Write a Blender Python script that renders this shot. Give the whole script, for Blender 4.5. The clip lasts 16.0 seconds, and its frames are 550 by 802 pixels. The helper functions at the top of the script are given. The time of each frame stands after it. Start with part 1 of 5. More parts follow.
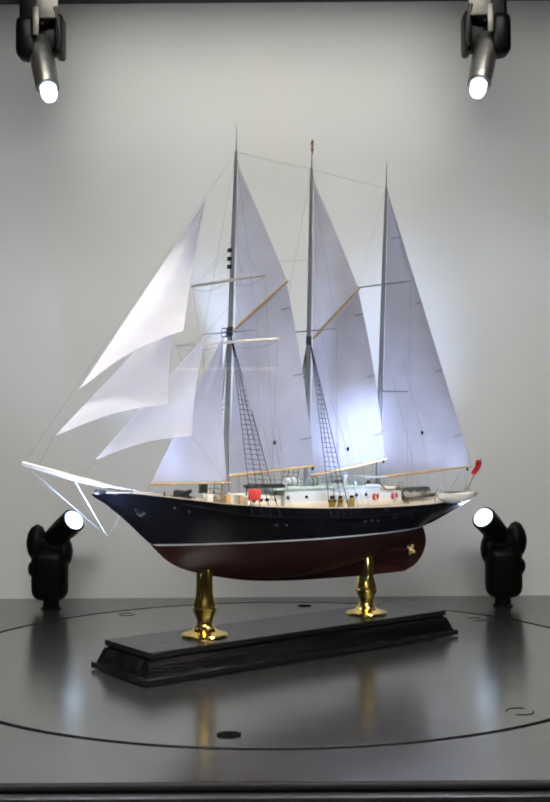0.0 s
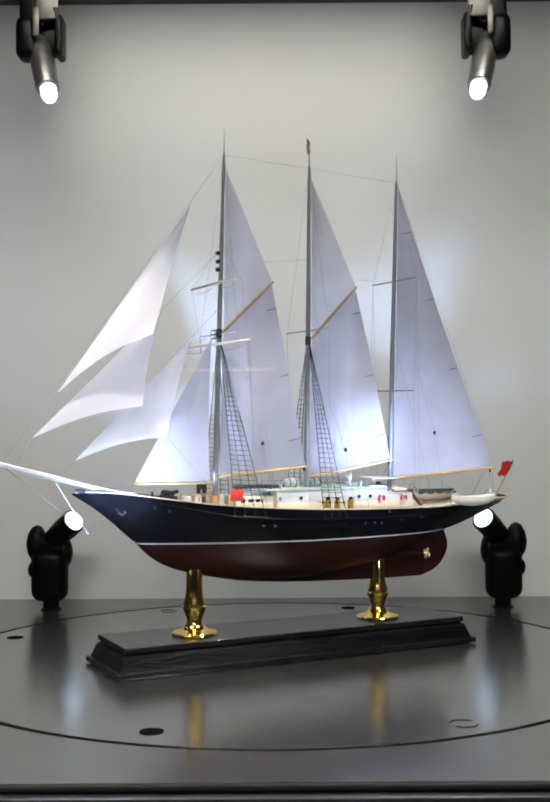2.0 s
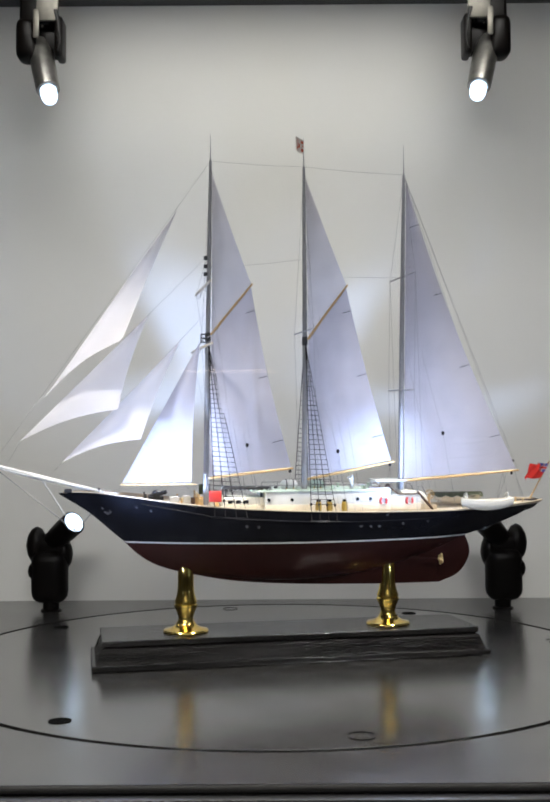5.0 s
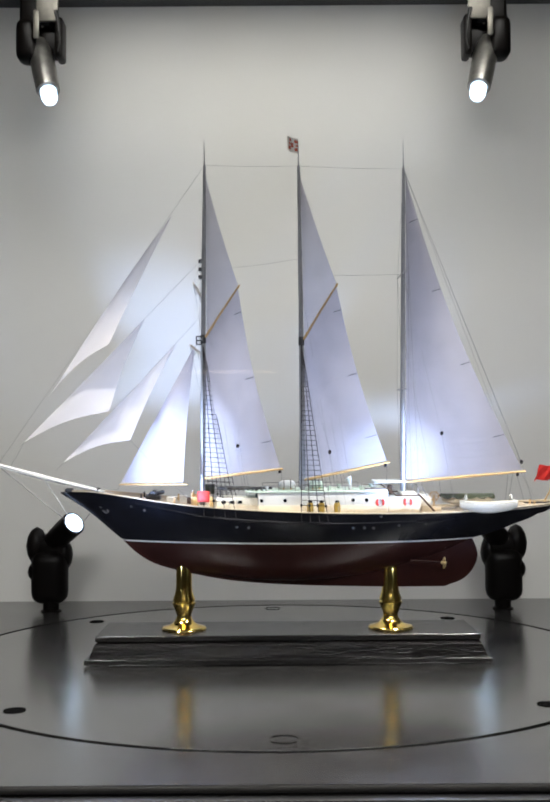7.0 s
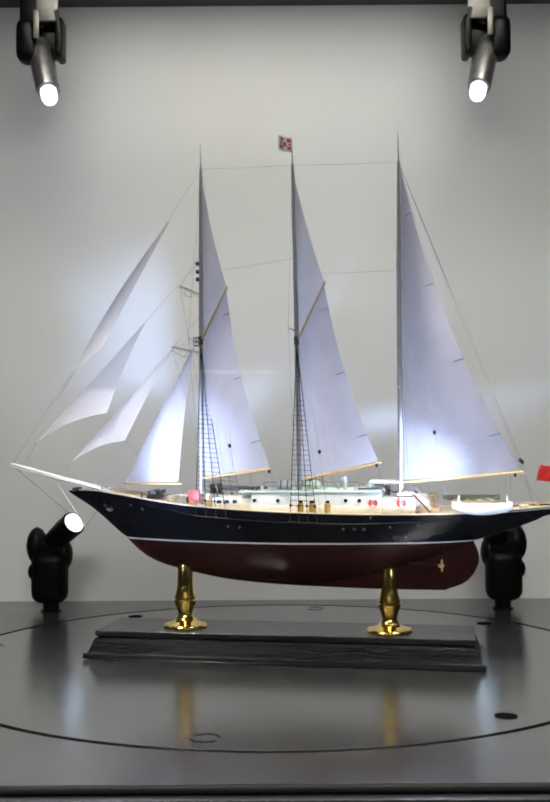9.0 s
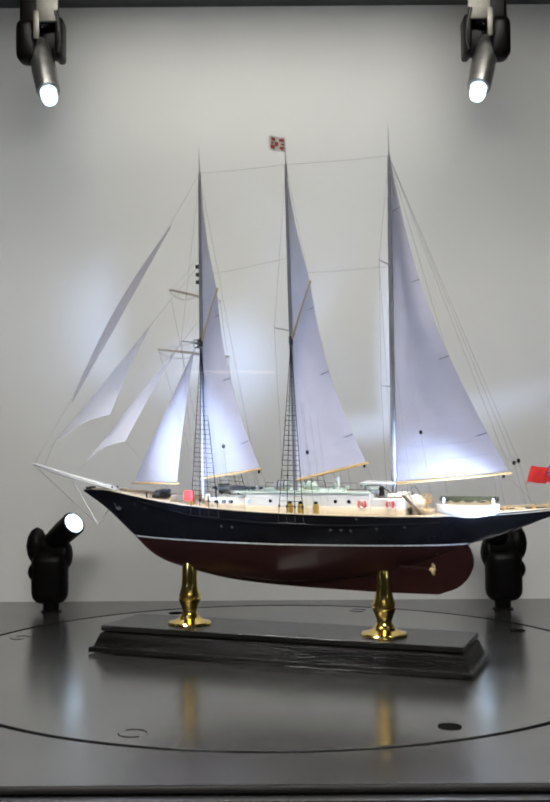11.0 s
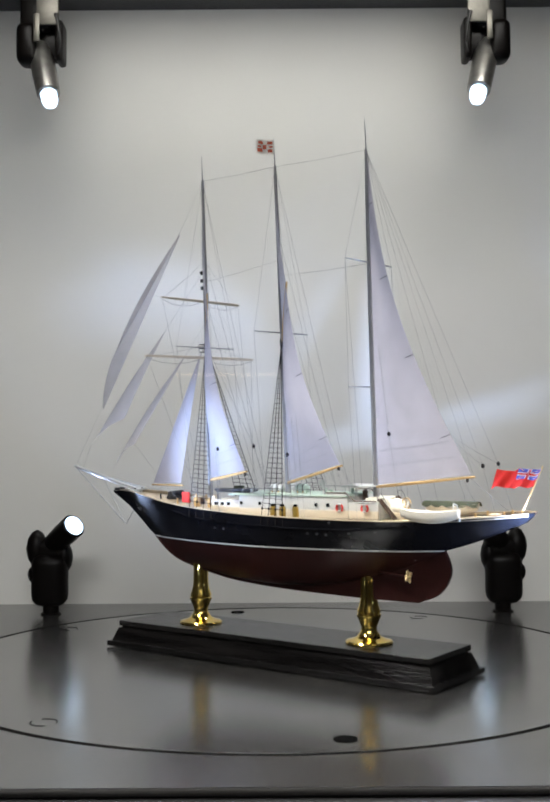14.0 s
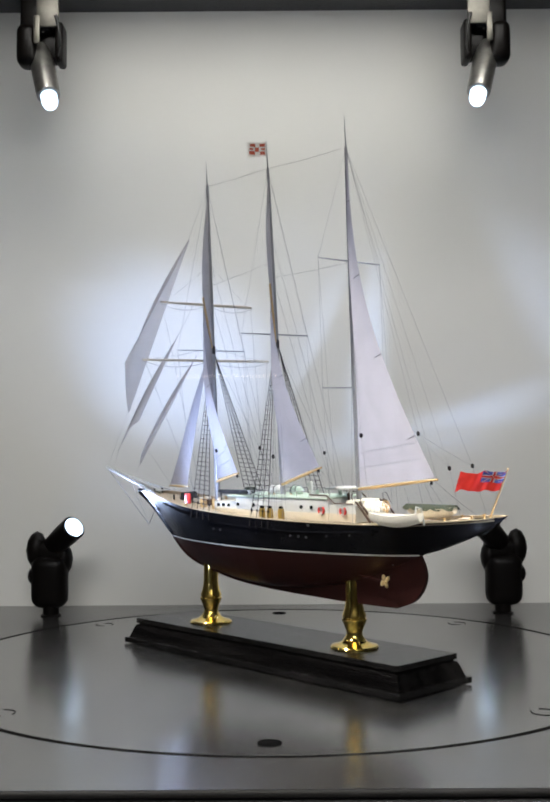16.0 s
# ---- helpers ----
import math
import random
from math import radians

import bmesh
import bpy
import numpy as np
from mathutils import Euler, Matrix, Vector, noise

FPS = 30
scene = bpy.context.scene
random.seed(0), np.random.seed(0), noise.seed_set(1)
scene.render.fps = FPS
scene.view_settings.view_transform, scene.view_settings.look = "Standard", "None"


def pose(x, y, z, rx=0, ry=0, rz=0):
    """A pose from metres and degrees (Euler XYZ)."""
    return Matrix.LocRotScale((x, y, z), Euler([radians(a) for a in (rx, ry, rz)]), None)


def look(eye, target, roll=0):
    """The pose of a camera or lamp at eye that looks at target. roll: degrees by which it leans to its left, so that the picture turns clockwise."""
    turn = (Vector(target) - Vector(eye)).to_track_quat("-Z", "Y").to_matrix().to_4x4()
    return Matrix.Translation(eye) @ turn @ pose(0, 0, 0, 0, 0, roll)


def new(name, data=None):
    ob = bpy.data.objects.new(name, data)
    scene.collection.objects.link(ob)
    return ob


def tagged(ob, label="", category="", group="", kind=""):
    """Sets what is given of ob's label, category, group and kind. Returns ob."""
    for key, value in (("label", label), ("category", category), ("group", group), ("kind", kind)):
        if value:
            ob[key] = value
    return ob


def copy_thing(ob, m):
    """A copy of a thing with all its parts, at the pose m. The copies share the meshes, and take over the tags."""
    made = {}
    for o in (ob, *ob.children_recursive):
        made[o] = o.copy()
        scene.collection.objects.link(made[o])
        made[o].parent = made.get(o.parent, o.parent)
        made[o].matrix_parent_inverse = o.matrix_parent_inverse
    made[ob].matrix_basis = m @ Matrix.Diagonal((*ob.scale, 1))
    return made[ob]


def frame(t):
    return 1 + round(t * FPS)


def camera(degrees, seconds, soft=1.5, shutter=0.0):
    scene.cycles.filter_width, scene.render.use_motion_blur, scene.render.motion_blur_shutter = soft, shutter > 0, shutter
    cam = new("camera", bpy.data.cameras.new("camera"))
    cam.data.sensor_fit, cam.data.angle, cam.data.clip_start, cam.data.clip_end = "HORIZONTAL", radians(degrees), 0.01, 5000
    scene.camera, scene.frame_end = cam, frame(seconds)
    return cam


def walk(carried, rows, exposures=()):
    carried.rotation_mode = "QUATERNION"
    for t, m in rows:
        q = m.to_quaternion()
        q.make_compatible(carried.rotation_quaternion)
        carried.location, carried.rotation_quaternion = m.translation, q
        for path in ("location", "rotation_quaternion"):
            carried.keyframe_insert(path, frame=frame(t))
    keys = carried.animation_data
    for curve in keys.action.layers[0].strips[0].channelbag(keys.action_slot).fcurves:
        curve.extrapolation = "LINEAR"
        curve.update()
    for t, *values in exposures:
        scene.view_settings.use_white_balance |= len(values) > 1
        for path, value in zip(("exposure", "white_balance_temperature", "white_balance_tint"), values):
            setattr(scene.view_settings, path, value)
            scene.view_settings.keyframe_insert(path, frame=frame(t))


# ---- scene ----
cam = camera(30.63, 16.0, soft=2.7)


def eye(t, pitch, dz):
    return t, pose(0.0021, -1.1550 - 0.0008 * t / 16, 0.2257 + dz, 90 + pitch, 0, 0.11) @ pose(0, 0, 0, 0, 0, -0.378)


walk(cam, [eye(0, 2.947, 0), eye(4, 3.037, 0.0001), eye(7, 3.106, 0.0), eye(9, 3.107, -0.0002), eye(11.5, 3.151, -0.0004),
           eye(13, 3.220, -0.0004), eye(14.5, 3.296, -0.0003), eye(16, 3.352, 0)])

# ---- light ----
world = bpy.data.worlds.new("room_air")
scene.world = world
world.use_nodes = True
world.node_tree.nodes["Background"].inputs[0].default_value = (0.9, 0.93, 1.0, 1)
world.node_tree.nodes["Background"].inputs[1].default_value = 0.05
scene.view_settings.exposure = 0.50


def area(name, eye_, target, size_x, size_y, watts, color):
    d = bpy.data.lights.new(name, "AREA")
    d.shape, d.size, d.size_y, d.energy, d.color = "RECTANGLE", size_x, size_y, watts, color
    ob = new(name, d)
    ob.matrix_world = look(eye_, target)
    return ob


def spot(name, eye_, target, watts, degrees, blend, color, radius=0.012):
    d = bpy.data.lights.new(name, "SPOT")
    d.energy, d.spot_size, d.spot_blend, d.color, d.shadow_soft_size = watts, radians(degrees), blend, color, radius
    ob = new(name, d)
    ob.matrix_world = look(eye_, target)
    return ob


COOL = (0.50, 0.64, 1.0)
WARM = (1.0, 0.98, 0.93)
LOW_LENS = (-0.2985, 0.300, 0.1304)
LOW_AIM = (-0.085, -0.04, 0.262)
HIGH_LENS = (-0.3310, 0.300, 0.762)
HIGH_AIM = (-0.19, -0.10, 0.05)
HIGH_SHIFT = -0.0295  # the lamp on the other side hangs this much nearer the middle


def beam(lens, aim, sx, sy, shift, watts, cone, blend, color=COOL, ahead=0.016, radius=0.012):
    a = Vector((lens[0] * sx + shift, lens[1] * sy, lens[2]))
    b = Vector((aim[0] * sx + shift, aim[1] * sy, aim[2]))
    spot("lamp_and_fill_beam", a + (b - a).normalized() * ahead, b, watts, cone, blend, color, radius)


for sx in (1, -1):
    sh = HIGH_SHIFT if sx < 0 else 0.0
    beam(LOW_LENS, LOW_AIM, sx, 1, 0.0, 5.0, 56, 1.0)
    beam(HIGH_LENS, HIGH_AIM, sx, 1, sh, 3.0, 75, 1.0, COOL, 0.03)
    # the lamps at the front corners, outside the view; the high pair is added
    aim = (-0.088 if sx > 0 else -0.116, 0.01, 0.234)
    beam(LOW_LENS, aim, sx, -1, 0.0, 16.5 if sx > 0 else 20.0, 26 if sx > 0 else 22, 1.0, (0.43, 0.59, 1.0))
    # two wider cones added beside the main beam, to brighten wall and jibs
    beam(LOW_LENS, aim, sx, -1, 0.0, 1.0, 40, 0.22, (0.43, 0.59, 1.0))
    beam(LOW_LENS, (-0.13, -0.02, 0.36), sx, -1, 0.0, 0.75, 84, 0.25, (0.50, 0.64, 1.0))
    # added wall wash: aimed off the heads' axis, from a widened source
    beam(HIGH_LENS, (-0.24, 0.43, 0.0), sx, -1, 0.0, 19.0, 100, 0.4, (1.0, 0.985, 0.945), 0.034, 0.030)
# added fill from behind the camera that lifts the lower wall; no known lamp
area("front_fill", (0, -2.6, 1.88), (0, 0.43, 0.22), 1.6, 0.5, 25.0, (1.0, 0.99, 0.97))
# strip light under the cabinet's lid
area("lid_light", (0, 0.17, 0.945), (0, 0.24, 0.0), 0.78, 0.06, 1.6, WARM)

# ---- materials ----
def material(name, color, rough=0.5, metal=0.0, spec=0.5, vary=0.12, scale=60.0, bump=0.0, bump_scale=200.0, coat=0.0, coat_rough=0.1, stretch=None, rough_vary=0.0, depth=0.001):
    m = bpy.data.materials.new(name)
    m.use_nodes = True
    nt = m.node_tree
    b = nt.nodes["Principled BSDF"]
    b.inputs["Roughness"].default_value = rough
    b.inputs["Metallic"].default_value = metal
    b.inputs["Specular IOR Level"].default_value = spec
    b.inputs["Coat Weight"].default_value = coat
    b.inputs["Coat Roughness"].default_value = coat_rough
    b.inputs["Coat IOR"].default_value = 1.75
    co = nt.nodes.new("ShaderNodeTexCoord")
    vec = co.outputs["Object"]
    if stretch:
        mp = nt.nodes.new("ShaderNodeMapping")
        mp.inputs["Scale"].default_value = stretch
        nt.links.new(vec, mp.inputs["Vector"])
        vec = mp.outputs["Vector"]
    n1 = nt.nodes.new("ShaderNodeTexNoise")
    n1.inputs["Scale"].default_value, n1.inputs["Detail"].default_value = scale, 5.0
    n2 = nt.nodes.new("ShaderNodeTexNoise")
    n2.inputs["Scale"].default_value, n2.inputs["Detail"].default_value = scale * 0.13, 2.0
    nt.links.new(vec, n1.inputs["Vector"])
    nt.links.new(vec, n2.inputs["Vector"])
    add = nt.nodes.new("ShaderNodeMath")
    add.operation = "ADD"
    nt.links.new(n1.outputs["Fac"], add.inputs[0])
    nt.links.new(n2.outputs["Fac"], add.inputs[1])
    ramp = nt.nodes.new("ShaderNodeValToRGB")
    lo = [max(0.0, c * (1 - vary)) for c in color]
    hi = [min(1.0, c * (1 + vary)) for c in color]
    ramp.color_ramp.elements[0].position, ramp.color_ramp.elements[1].position = 0.35, 0.65
    ramp.color_ramp.elements[0].color, ramp.color_ramp.elements[1].color = (*lo, 1), (*hi, 1)
    half = nt.nodes.new("ShaderNodeMath")
    half.operation = "MULTIPLY"
    half.inputs[1].default_value = 0.5
    nt.links.new(add.outputs[0], half.inputs[0])
    nt.links.new(half.outputs[0], ramp.inputs["Fac"])
    nt.links.new(ramp.outputs["Color"], b.inputs["Base Color"])
    if rough_vary:
        n4 = nt.nodes.new("ShaderNodeTexNoise")
        n4.inputs["Scale"].default_value, n4.inputs["Detail"].default_value = 16.0, 8.0
        nt.links.new(vec, n4.inputs["Vector"])
        mr = nt.nodes.new("ShaderNodeMapRange")
        mr.inputs["From Min"].default_value, mr.inputs["From Max"].default_value = 0.3, 0.7
        mr.inputs["To Min"].default_value, mr.inputs["To Max"].default_value = rough - rough_vary, rough + rough_vary
        nt.links.new(n4.outputs["Fac"], mr.inputs["Value"])
        nt.links.new(mr.outputs["Result"], b.inputs["Roughness"])
    if bump:
        n3 = nt.nodes.new("ShaderNodeTexNoise")
        n3.inputs["Scale"].default_value, n3.inputs["Detail"].default_value = bump_scale, 4.0
        nt.links.new(vec, n3.inputs["Vector"])
        bp = nt.nodes.new("ShaderNodeBump")
        bp.inputs["Strength"].default_value, bp.inputs["Distance"].default_value = bump, depth
        nt.links.new(n3.outputs["Fac"], bp.inputs["Height"])
        nt.links.new(bp.outputs["Normal"], b.inputs["Normal"])
    return m


def open_grain(name, dull, shine, depth):
    """Black stained wood: dull pores between lacquered grain lines that catch the light."""
    m = bpy.data.materials.new(name)
    m.use_nodes = True
    nt = m.node_tree
    b = nt.nodes["Principled BSDF"]
    co, mp = nt.nodes.new("ShaderNodeTexCoord"), nt.nodes.new("ShaderNodeMapping")
    mp.inputs["Scale"].default_value = (55, 1000, 1000)
    nt.links.new(co.outputs["Object"], mp.inputs["Vector"])
    grain, broad = nt.nodes.new("ShaderNodeTexNoise"), nt.nodes.new("ShaderNodeTexNoise")
    grain.inputs["Scale"].default_value, grain.inputs["Detail"].default_value = 1.0, 5.0
    broad.inputs["Scale"].default_value, broad.inputs["Detail"].default_value = 0.12, 2.0
    nt.links.new(mp.outputs["Vector"], grain.inputs["Vector"])
    nt.links.new(mp.outputs["Vector"], broad.inputs["Vector"])
    for lo, hi, a, c, socket in ((0.42, 0.70, dull, shine, "Specular IOR Level"), (0.35, 0.70, 0.28, 0.15, "Roughness")):
        mr = nt.nodes.new("ShaderNodeMapRange")
        mr.inputs["From Min"].default_value, mr.inputs["From Max"].default_value = lo, hi
        mr.inputs["To Min"].default_value, mr.inputs["To Max"].default_value = a, c
        nt.links.new(grain.outputs["Fac"], mr.inputs["Value"])
        nt.links.new(mr.outputs["Result"], b.inputs[socket])
    ramp = nt.nodes.new("ShaderNodeValToRGB")
    ramp.color_ramp.elements[0].position, ramp.color_ramp.elements[1].position = 0.35, 0.65
    ramp.color_ramp.elements[0].color, ramp.color_ramp.elements[1].color = (0.0022, 0.0020, 0.0020, 1), (0.0075, 0.0068, 0.0066, 1)
    nt.links.new(broad.outputs["Fac"], ramp.inputs["Fac"])
    nt.links.new(ramp.outputs["Color"], b.inputs["Base Color"])
    bp = nt.nodes.new("ShaderNodeBump")
    bp.inputs["Strength"].default_value, bp.inputs["Distance"].default_value = 1.0, depth
    nt.links.new(grain.outputs["Fac"], bp.inputs["Height"])
    nt.links.new(bp.outputs["Normal"], b.inputs["Normal"])
    return m


def glow(name, color, strength):
    m = bpy.data.materials.new(name)
    m.use_nodes = True
    nt = m.node_tree
    nt.nodes.remove(nt.nodes["Principled BSDF"])
    e = nt.nodes.new("ShaderNodeEmission")
    e.inputs[0].default_value, e.inputs[1].default_value = (*color, 1), strength
    nt.links.new(e.outputs[0], nt.nodes["Material Output"].inputs["Surface"])
    return m


def cloth(name, color, through_part, seam=90.0, seam_axis="Z", clear_part=0.0):
    """Thin sailcloth: part of the light is scattered back, part passes through."""
    m = bpy.data.materials.new(name)
    m.use_nodes = True
    nt = m.node_tree
    nt.nodes.remove(nt.nodes["Principled BSDF"])
    co = nt.nodes.new("ShaderNodeTexCoord")
    wave = nt.nodes.new("ShaderNodeTexWave")
    wave.wave_type, wave.bands_direction = "BANDS", seam_axis
    wave.inputs["Scale"].default_value, wave.inputs["Distortion"].default_value = seam, 0.6
    nt.links.new(co.outputs["Object"], wave.inputs["Vector"])
    noise_ = nt.nodes.new("ShaderNodeTexNoise")
    noise_.inputs["Scale"].default_value, noise_.inputs["Detail"].default_value = 45.0, 4.0
    nt.links.new(co.outputs["Object"], noise_.inputs["Vector"])
    ramp = nt.nodes.new("ShaderNodeValToRGB")
    ramp.color_ramp.elements[0].position, ramp.color_ramp.elements[1].position = 0.0, 0.10
    ramp.color_ramp.elements[0].color = (*[c * 0.972 for c in color], 1)
    ramp.color_ramp.elements[1].color = (*color, 1)
    nt.links.new(wave.outputs["Fac"], ramp.inputs["Fac"])
    mixc = nt.nodes.new("ShaderNodeMix")
    mixc.data_type, mixc.blend_type = "RGBA", "MULTIPLY"
    mixc.inputs["Factor"].default_value = 0.26
    nt.links.new(ramp.outputs["Color"], mixc.inputs[6])
    nt.links.new(noise_.outputs["Fac"], mixc.inputs[7])
    d, t = nt.nodes.new("ShaderNodeBsdfDiffuse"), nt.nodes.new("ShaderNodeBsdfTranslucent")
    mix = nt.nodes.new("ShaderNodeMixShader")
    mix.inputs[0].default_value = through_part
    bp = nt.nodes.new("ShaderNodeBump")
    bp.inputs["Strength"].default_value, bp.inputs["Distance"].default_value = 0.35, 0.0006
    nt.links.new(noise_.outputs["Fac"], bp.inputs["Height"])
    for s in (d, t):
        nt.links.new(mixc.outputs[2], s.inputs["Color"])
        nt.links.new(bp.outputs["Normal"], s.inputs["Normal"])
    nt.links.new(d.outputs[0], mix.inputs[1])
    nt.links.new(t.outputs[0], mix.inputs[2])
    last = mix
    if clear_part:
        last, clear = nt.nodes.new("ShaderNodeMixShader"), nt.nodes.new("ShaderNodeBsdfTransparent")
        last.inputs[0].default_value = clear_part
        nt.links.new(mix.outputs[0], last.inputs[1])
        nt.links.new(clear.outputs[0], last.inputs[2])
    nt.links.new(last.outputs[0], nt.nodes["Material Output"].inputs["Surface"])
    return m


def pane_glass(name):
    m = bpy.data.materials.new(name)
    m.use_nodes = True
    nt = m.node_tree
    nt.nodes.remove(nt.nodes["Principled BSDF"])
    fr = nt.nodes.new("ShaderNodeFresnel")
    fr.inputs["IOR"].default_value = 1.30
    a, b, mix = nt.nodes.new("ShaderNodeBsdfTransparent"), nt.nodes.new("ShaderNodeBsdfGlossy"), nt.nodes.new("ShaderNodeMixShader")
    b.inputs["Roughness"].default_value = 0.0
    nt.links.new(fr.outputs[0], mix.inputs[0])
    nt.links.new(a.outputs[0], mix.inputs[1])
    nt.links.new(b.outputs[0], mix.inputs[2])
    nt.links.new(mix.outputs[0], nt.nodes["Material Output"].inputs["Surface"])
    return m


PANE = pane_glass("clear_glass")
TUBE_GLOW = glow("warm_tube", (1.0, 0.80, 0.60), 3.0)
WALL = material("wall_paint", (0.80, 0.795, 0.755), 0.75, vary=0.02, scale=14, bump=0.03, bump_scale=300)
TABLE = material("table_laminate", (0.022, 0.0205, 0.019), 0.24, spec=2.0, coat=0.35, coat_rough=0.24, rough_vary=0.03, vary=0.18, scale=90, bump=0.02, bump_scale=900)
DISC = material("disc_laminate", (0.021, 0.020, 0.0185), 0.20, spec=2.0, coat=0.7, coat_rough=0.21, rough_vary=0.03, vary=0.18, scale=90, bump=0.02, bump_scale=900)
EDGE = material("table_edge", (0.018, 0.017, 0.016), 0.75, spec=0.1, vary=0.1)
BLACK = material("black_panel", (0.008, 0.008, 0.008), 0.4)
LID = material("lid_lacquer", (0.025, 0.025, 0.03), 0.22, vary=0.2, scale=30)
ROOM = material("room_paint", (0.09, 0.09, 0.09), 0.8, vary=0.05, scale=3)
RUBBER = material("black_rubber", (0.004, 0.004, 0.004), 0.95, spec=0.0, vary=0.2)
LAMP_BLACK = material("lamp_plastic", (0.0035, 0.0026, 0.0022), 0.36, spec=0.14, vary=0.3, scale=120, bump=0.04)
LAMP_GREY = material("lamp_brushed", (0.20, 0.19, 0.165), 0.45, metal=0.8, vary=0.15, scale=150)
LAMP_EDGE = material("lamp_dark_steel", (0.02, 0.02, 0.02), 0.45, metal=0.3)
LAMP_STEEL = material("lamp_steel", (0.40, 0.39, 0.36), 0.30, metal=0.9, vary=0.25, scale=90, bump=0.03)
LENS = glow("lamp_lens", (0.58, 0.77, 1.0), 2.8)
BRASS = material("polished_brass", (0.95, 0.66, 0.17), 0.13, metal=1.0, vary=0.10, scale=70, bump=0.03, bump_scale=120)
BRASS_DULL = material("cast_brass", (0.80, 0.62, 0.32), 0.42, metal=0.6, vary=0.1)
EBONY = open_grain("black_stained_wood", 0.01, 0.22, 0.0009)
EBONY_GLOSS = open_grain("black_polished_wood", 0.45, 1.0, 0.0002)
HULL_BLACK = material("hull_black", (0.0055, 0.0056, 0.0074), 0.26, spec=0.12, vary=0.4, scale=80, bump=0.14, bump_scale=150)
HULL_RED = material("hull_red", (0.025, 0.0085, 0.0076), 0.28, spec=0.07, vary=0.14, scale=60, bump=0.02, bump_scale=120)
WHITE = material("white_paint", (0.54, 0.545, 0.52), 0.45, vary=0.05, scale=120)
CREAM = material("cream_paint", (0.72, 0.68, 0.58), 0.5, vary=0.08, scale=120)
PLINTH = material("cream_plinth", (0.62, 0.54, 0.41), 0.55, vary=0.10, scale=150)
DECK = material("deck_wood", (0.50, 0.41, 0.29), 0.6, vary=0.14, scale=180, bump=0.1, stretch=(1, 6, 6))
SPAR = material("varnished_spar", (0.56, 0.37, 0.16), 0.4, vary=0.15, scale=160, stretch=(1, 1, 1))
YARD = material("oiled_yard", (0.62, 0.54, 0.42), 0.5, vary=0.15, scale=150)
MAST = material("mast_grey", (0.30, 0.30, 0.31), 0.35, metal=0.3, vary=0.15, scale=150)
BATTEN = material("grey_batten", (0.09, 0.09, 0.10), 0.6)
MAST_DARK = material("mast_dark", (0.03, 0.03, 0.032), 0.5)
ROPE = material("black_cord", (0.016, 0.014, 0.015), 0.9, spec=0.1)
ROPE_PALE = material("pale_cord", (0.24, 0.235, 0.23), 0.8)
LADDER = material("dark_teak", (0.07, 0.035, 0.018), 0.5, vary=0.2)
GREEN = material("green_canvas", (0.034, 0.042, 0.014), 0.7, vary=0.2, scale=200)
ROOF = material("pale_green_roof", (0.45, 0.55, 0.46), 0.5, vary=0.08, scale=150)
RED = material("red_paint", (0.60, 0.045, 0.035), 0.45, vary=0.1, scale=150)
MARK = material("faded_red", (0.50, 0.10, 0.05), 0.7)
NAVY = material("flag_blue", (0.05, 0.07, 0.28), 0.7)
YELLOW = material("bronze_paint", (0.42, 0.27, 0.05), 0.35, metal=0.5, vary=0.15)
PORT_RIM = material("port_rim", (0.10, 0.10, 0.11), 0.35, metal=0.6)
GLASS_DARK = material("dark_port", (0.01, 0.012, 0.014), 0.15)
SAIL = cloth("sailcloth", (0.57, 0.545, 0.585), 0.48, seam=42.0)
# SAIL made paler and more translucent: light missing on the topsails, put into colour
TOPSAIL = cloth("lightened_topsail_cloth", (0.70, 0.675, 0.69), 0.55, seam=42.0)
# paler than SAIL and part clear: the jibs' wall-like brightness is put in here
JIB = cloth("paled_jib_cloth", (0.75, 0.72, 0.735), 0.50, seam=35.0, clear_part=0.25)
NET = cloth("white_netting", (0.55, 0.56, 0.56), 0.4, seam=400.0, seam_axis="X", clear_part=0.35)
FLAG_RED = cloth("red_bunting", (0.68, 0.045, 0.035), 0.35, seam=2.0)
FLAG_WHITE = cloth("white_bunting", (0.82, 0.78, 0.72), 0.35, seam=2.0)


# ---- mesh helpers ----
def finish(name, bm, mat, smooth=True):
    me = bpy.data.meshes.new(name)
    bmesh.ops.recalc_face_normals(bm, faces=bm.faces)
    bm.to_mesh(me)
    bm.free()
    me.materials.append(mat)
    if smooth:
        me.polygons.foreach_set("use_smooth", [True] * len(me.polygons))
        me.set_sharp_from_angle(angle=radians(38))
    return me


def part(name, bm, mat, parent, label="", smooth=True):
    ob = new(name, finish(name, bm, mat, smooth))
    ob.parent = parent
    if label:
        ob["label"] = label
    return ob


def solid(name, bm, mat, label="", category="", group="", kind="", smooth=True):
    return tagged(new(name, finish(name, bm, mat, smooth)), label, category, group, kind)


def box(bm, c, s, bevel=0.0, turn=None):
    r = bmesh.ops.create_cube(bm, size=1.0)
    vs = r["verts"]
    bmesh.ops.scale(bm, vec=s, verts=vs)
    if bevel:
        es = list({e for v in vs for e in v.link_edges})
        r2 = bmesh.ops.bevel(bm, geom=es, offset=bevel, segments=4 if bevel > 0.004 else 2, affect="EDGES", profile=0.5)
        vs = list({v for f in r2["faces"] for v in f.verts} | {v for v in vs if v.is_valid})
    if turn is not None:
        bmesh.ops.transform(bm, matrix=turn, verts=vs)
    bmesh.ops.translate(bm, vec=c, verts=vs)


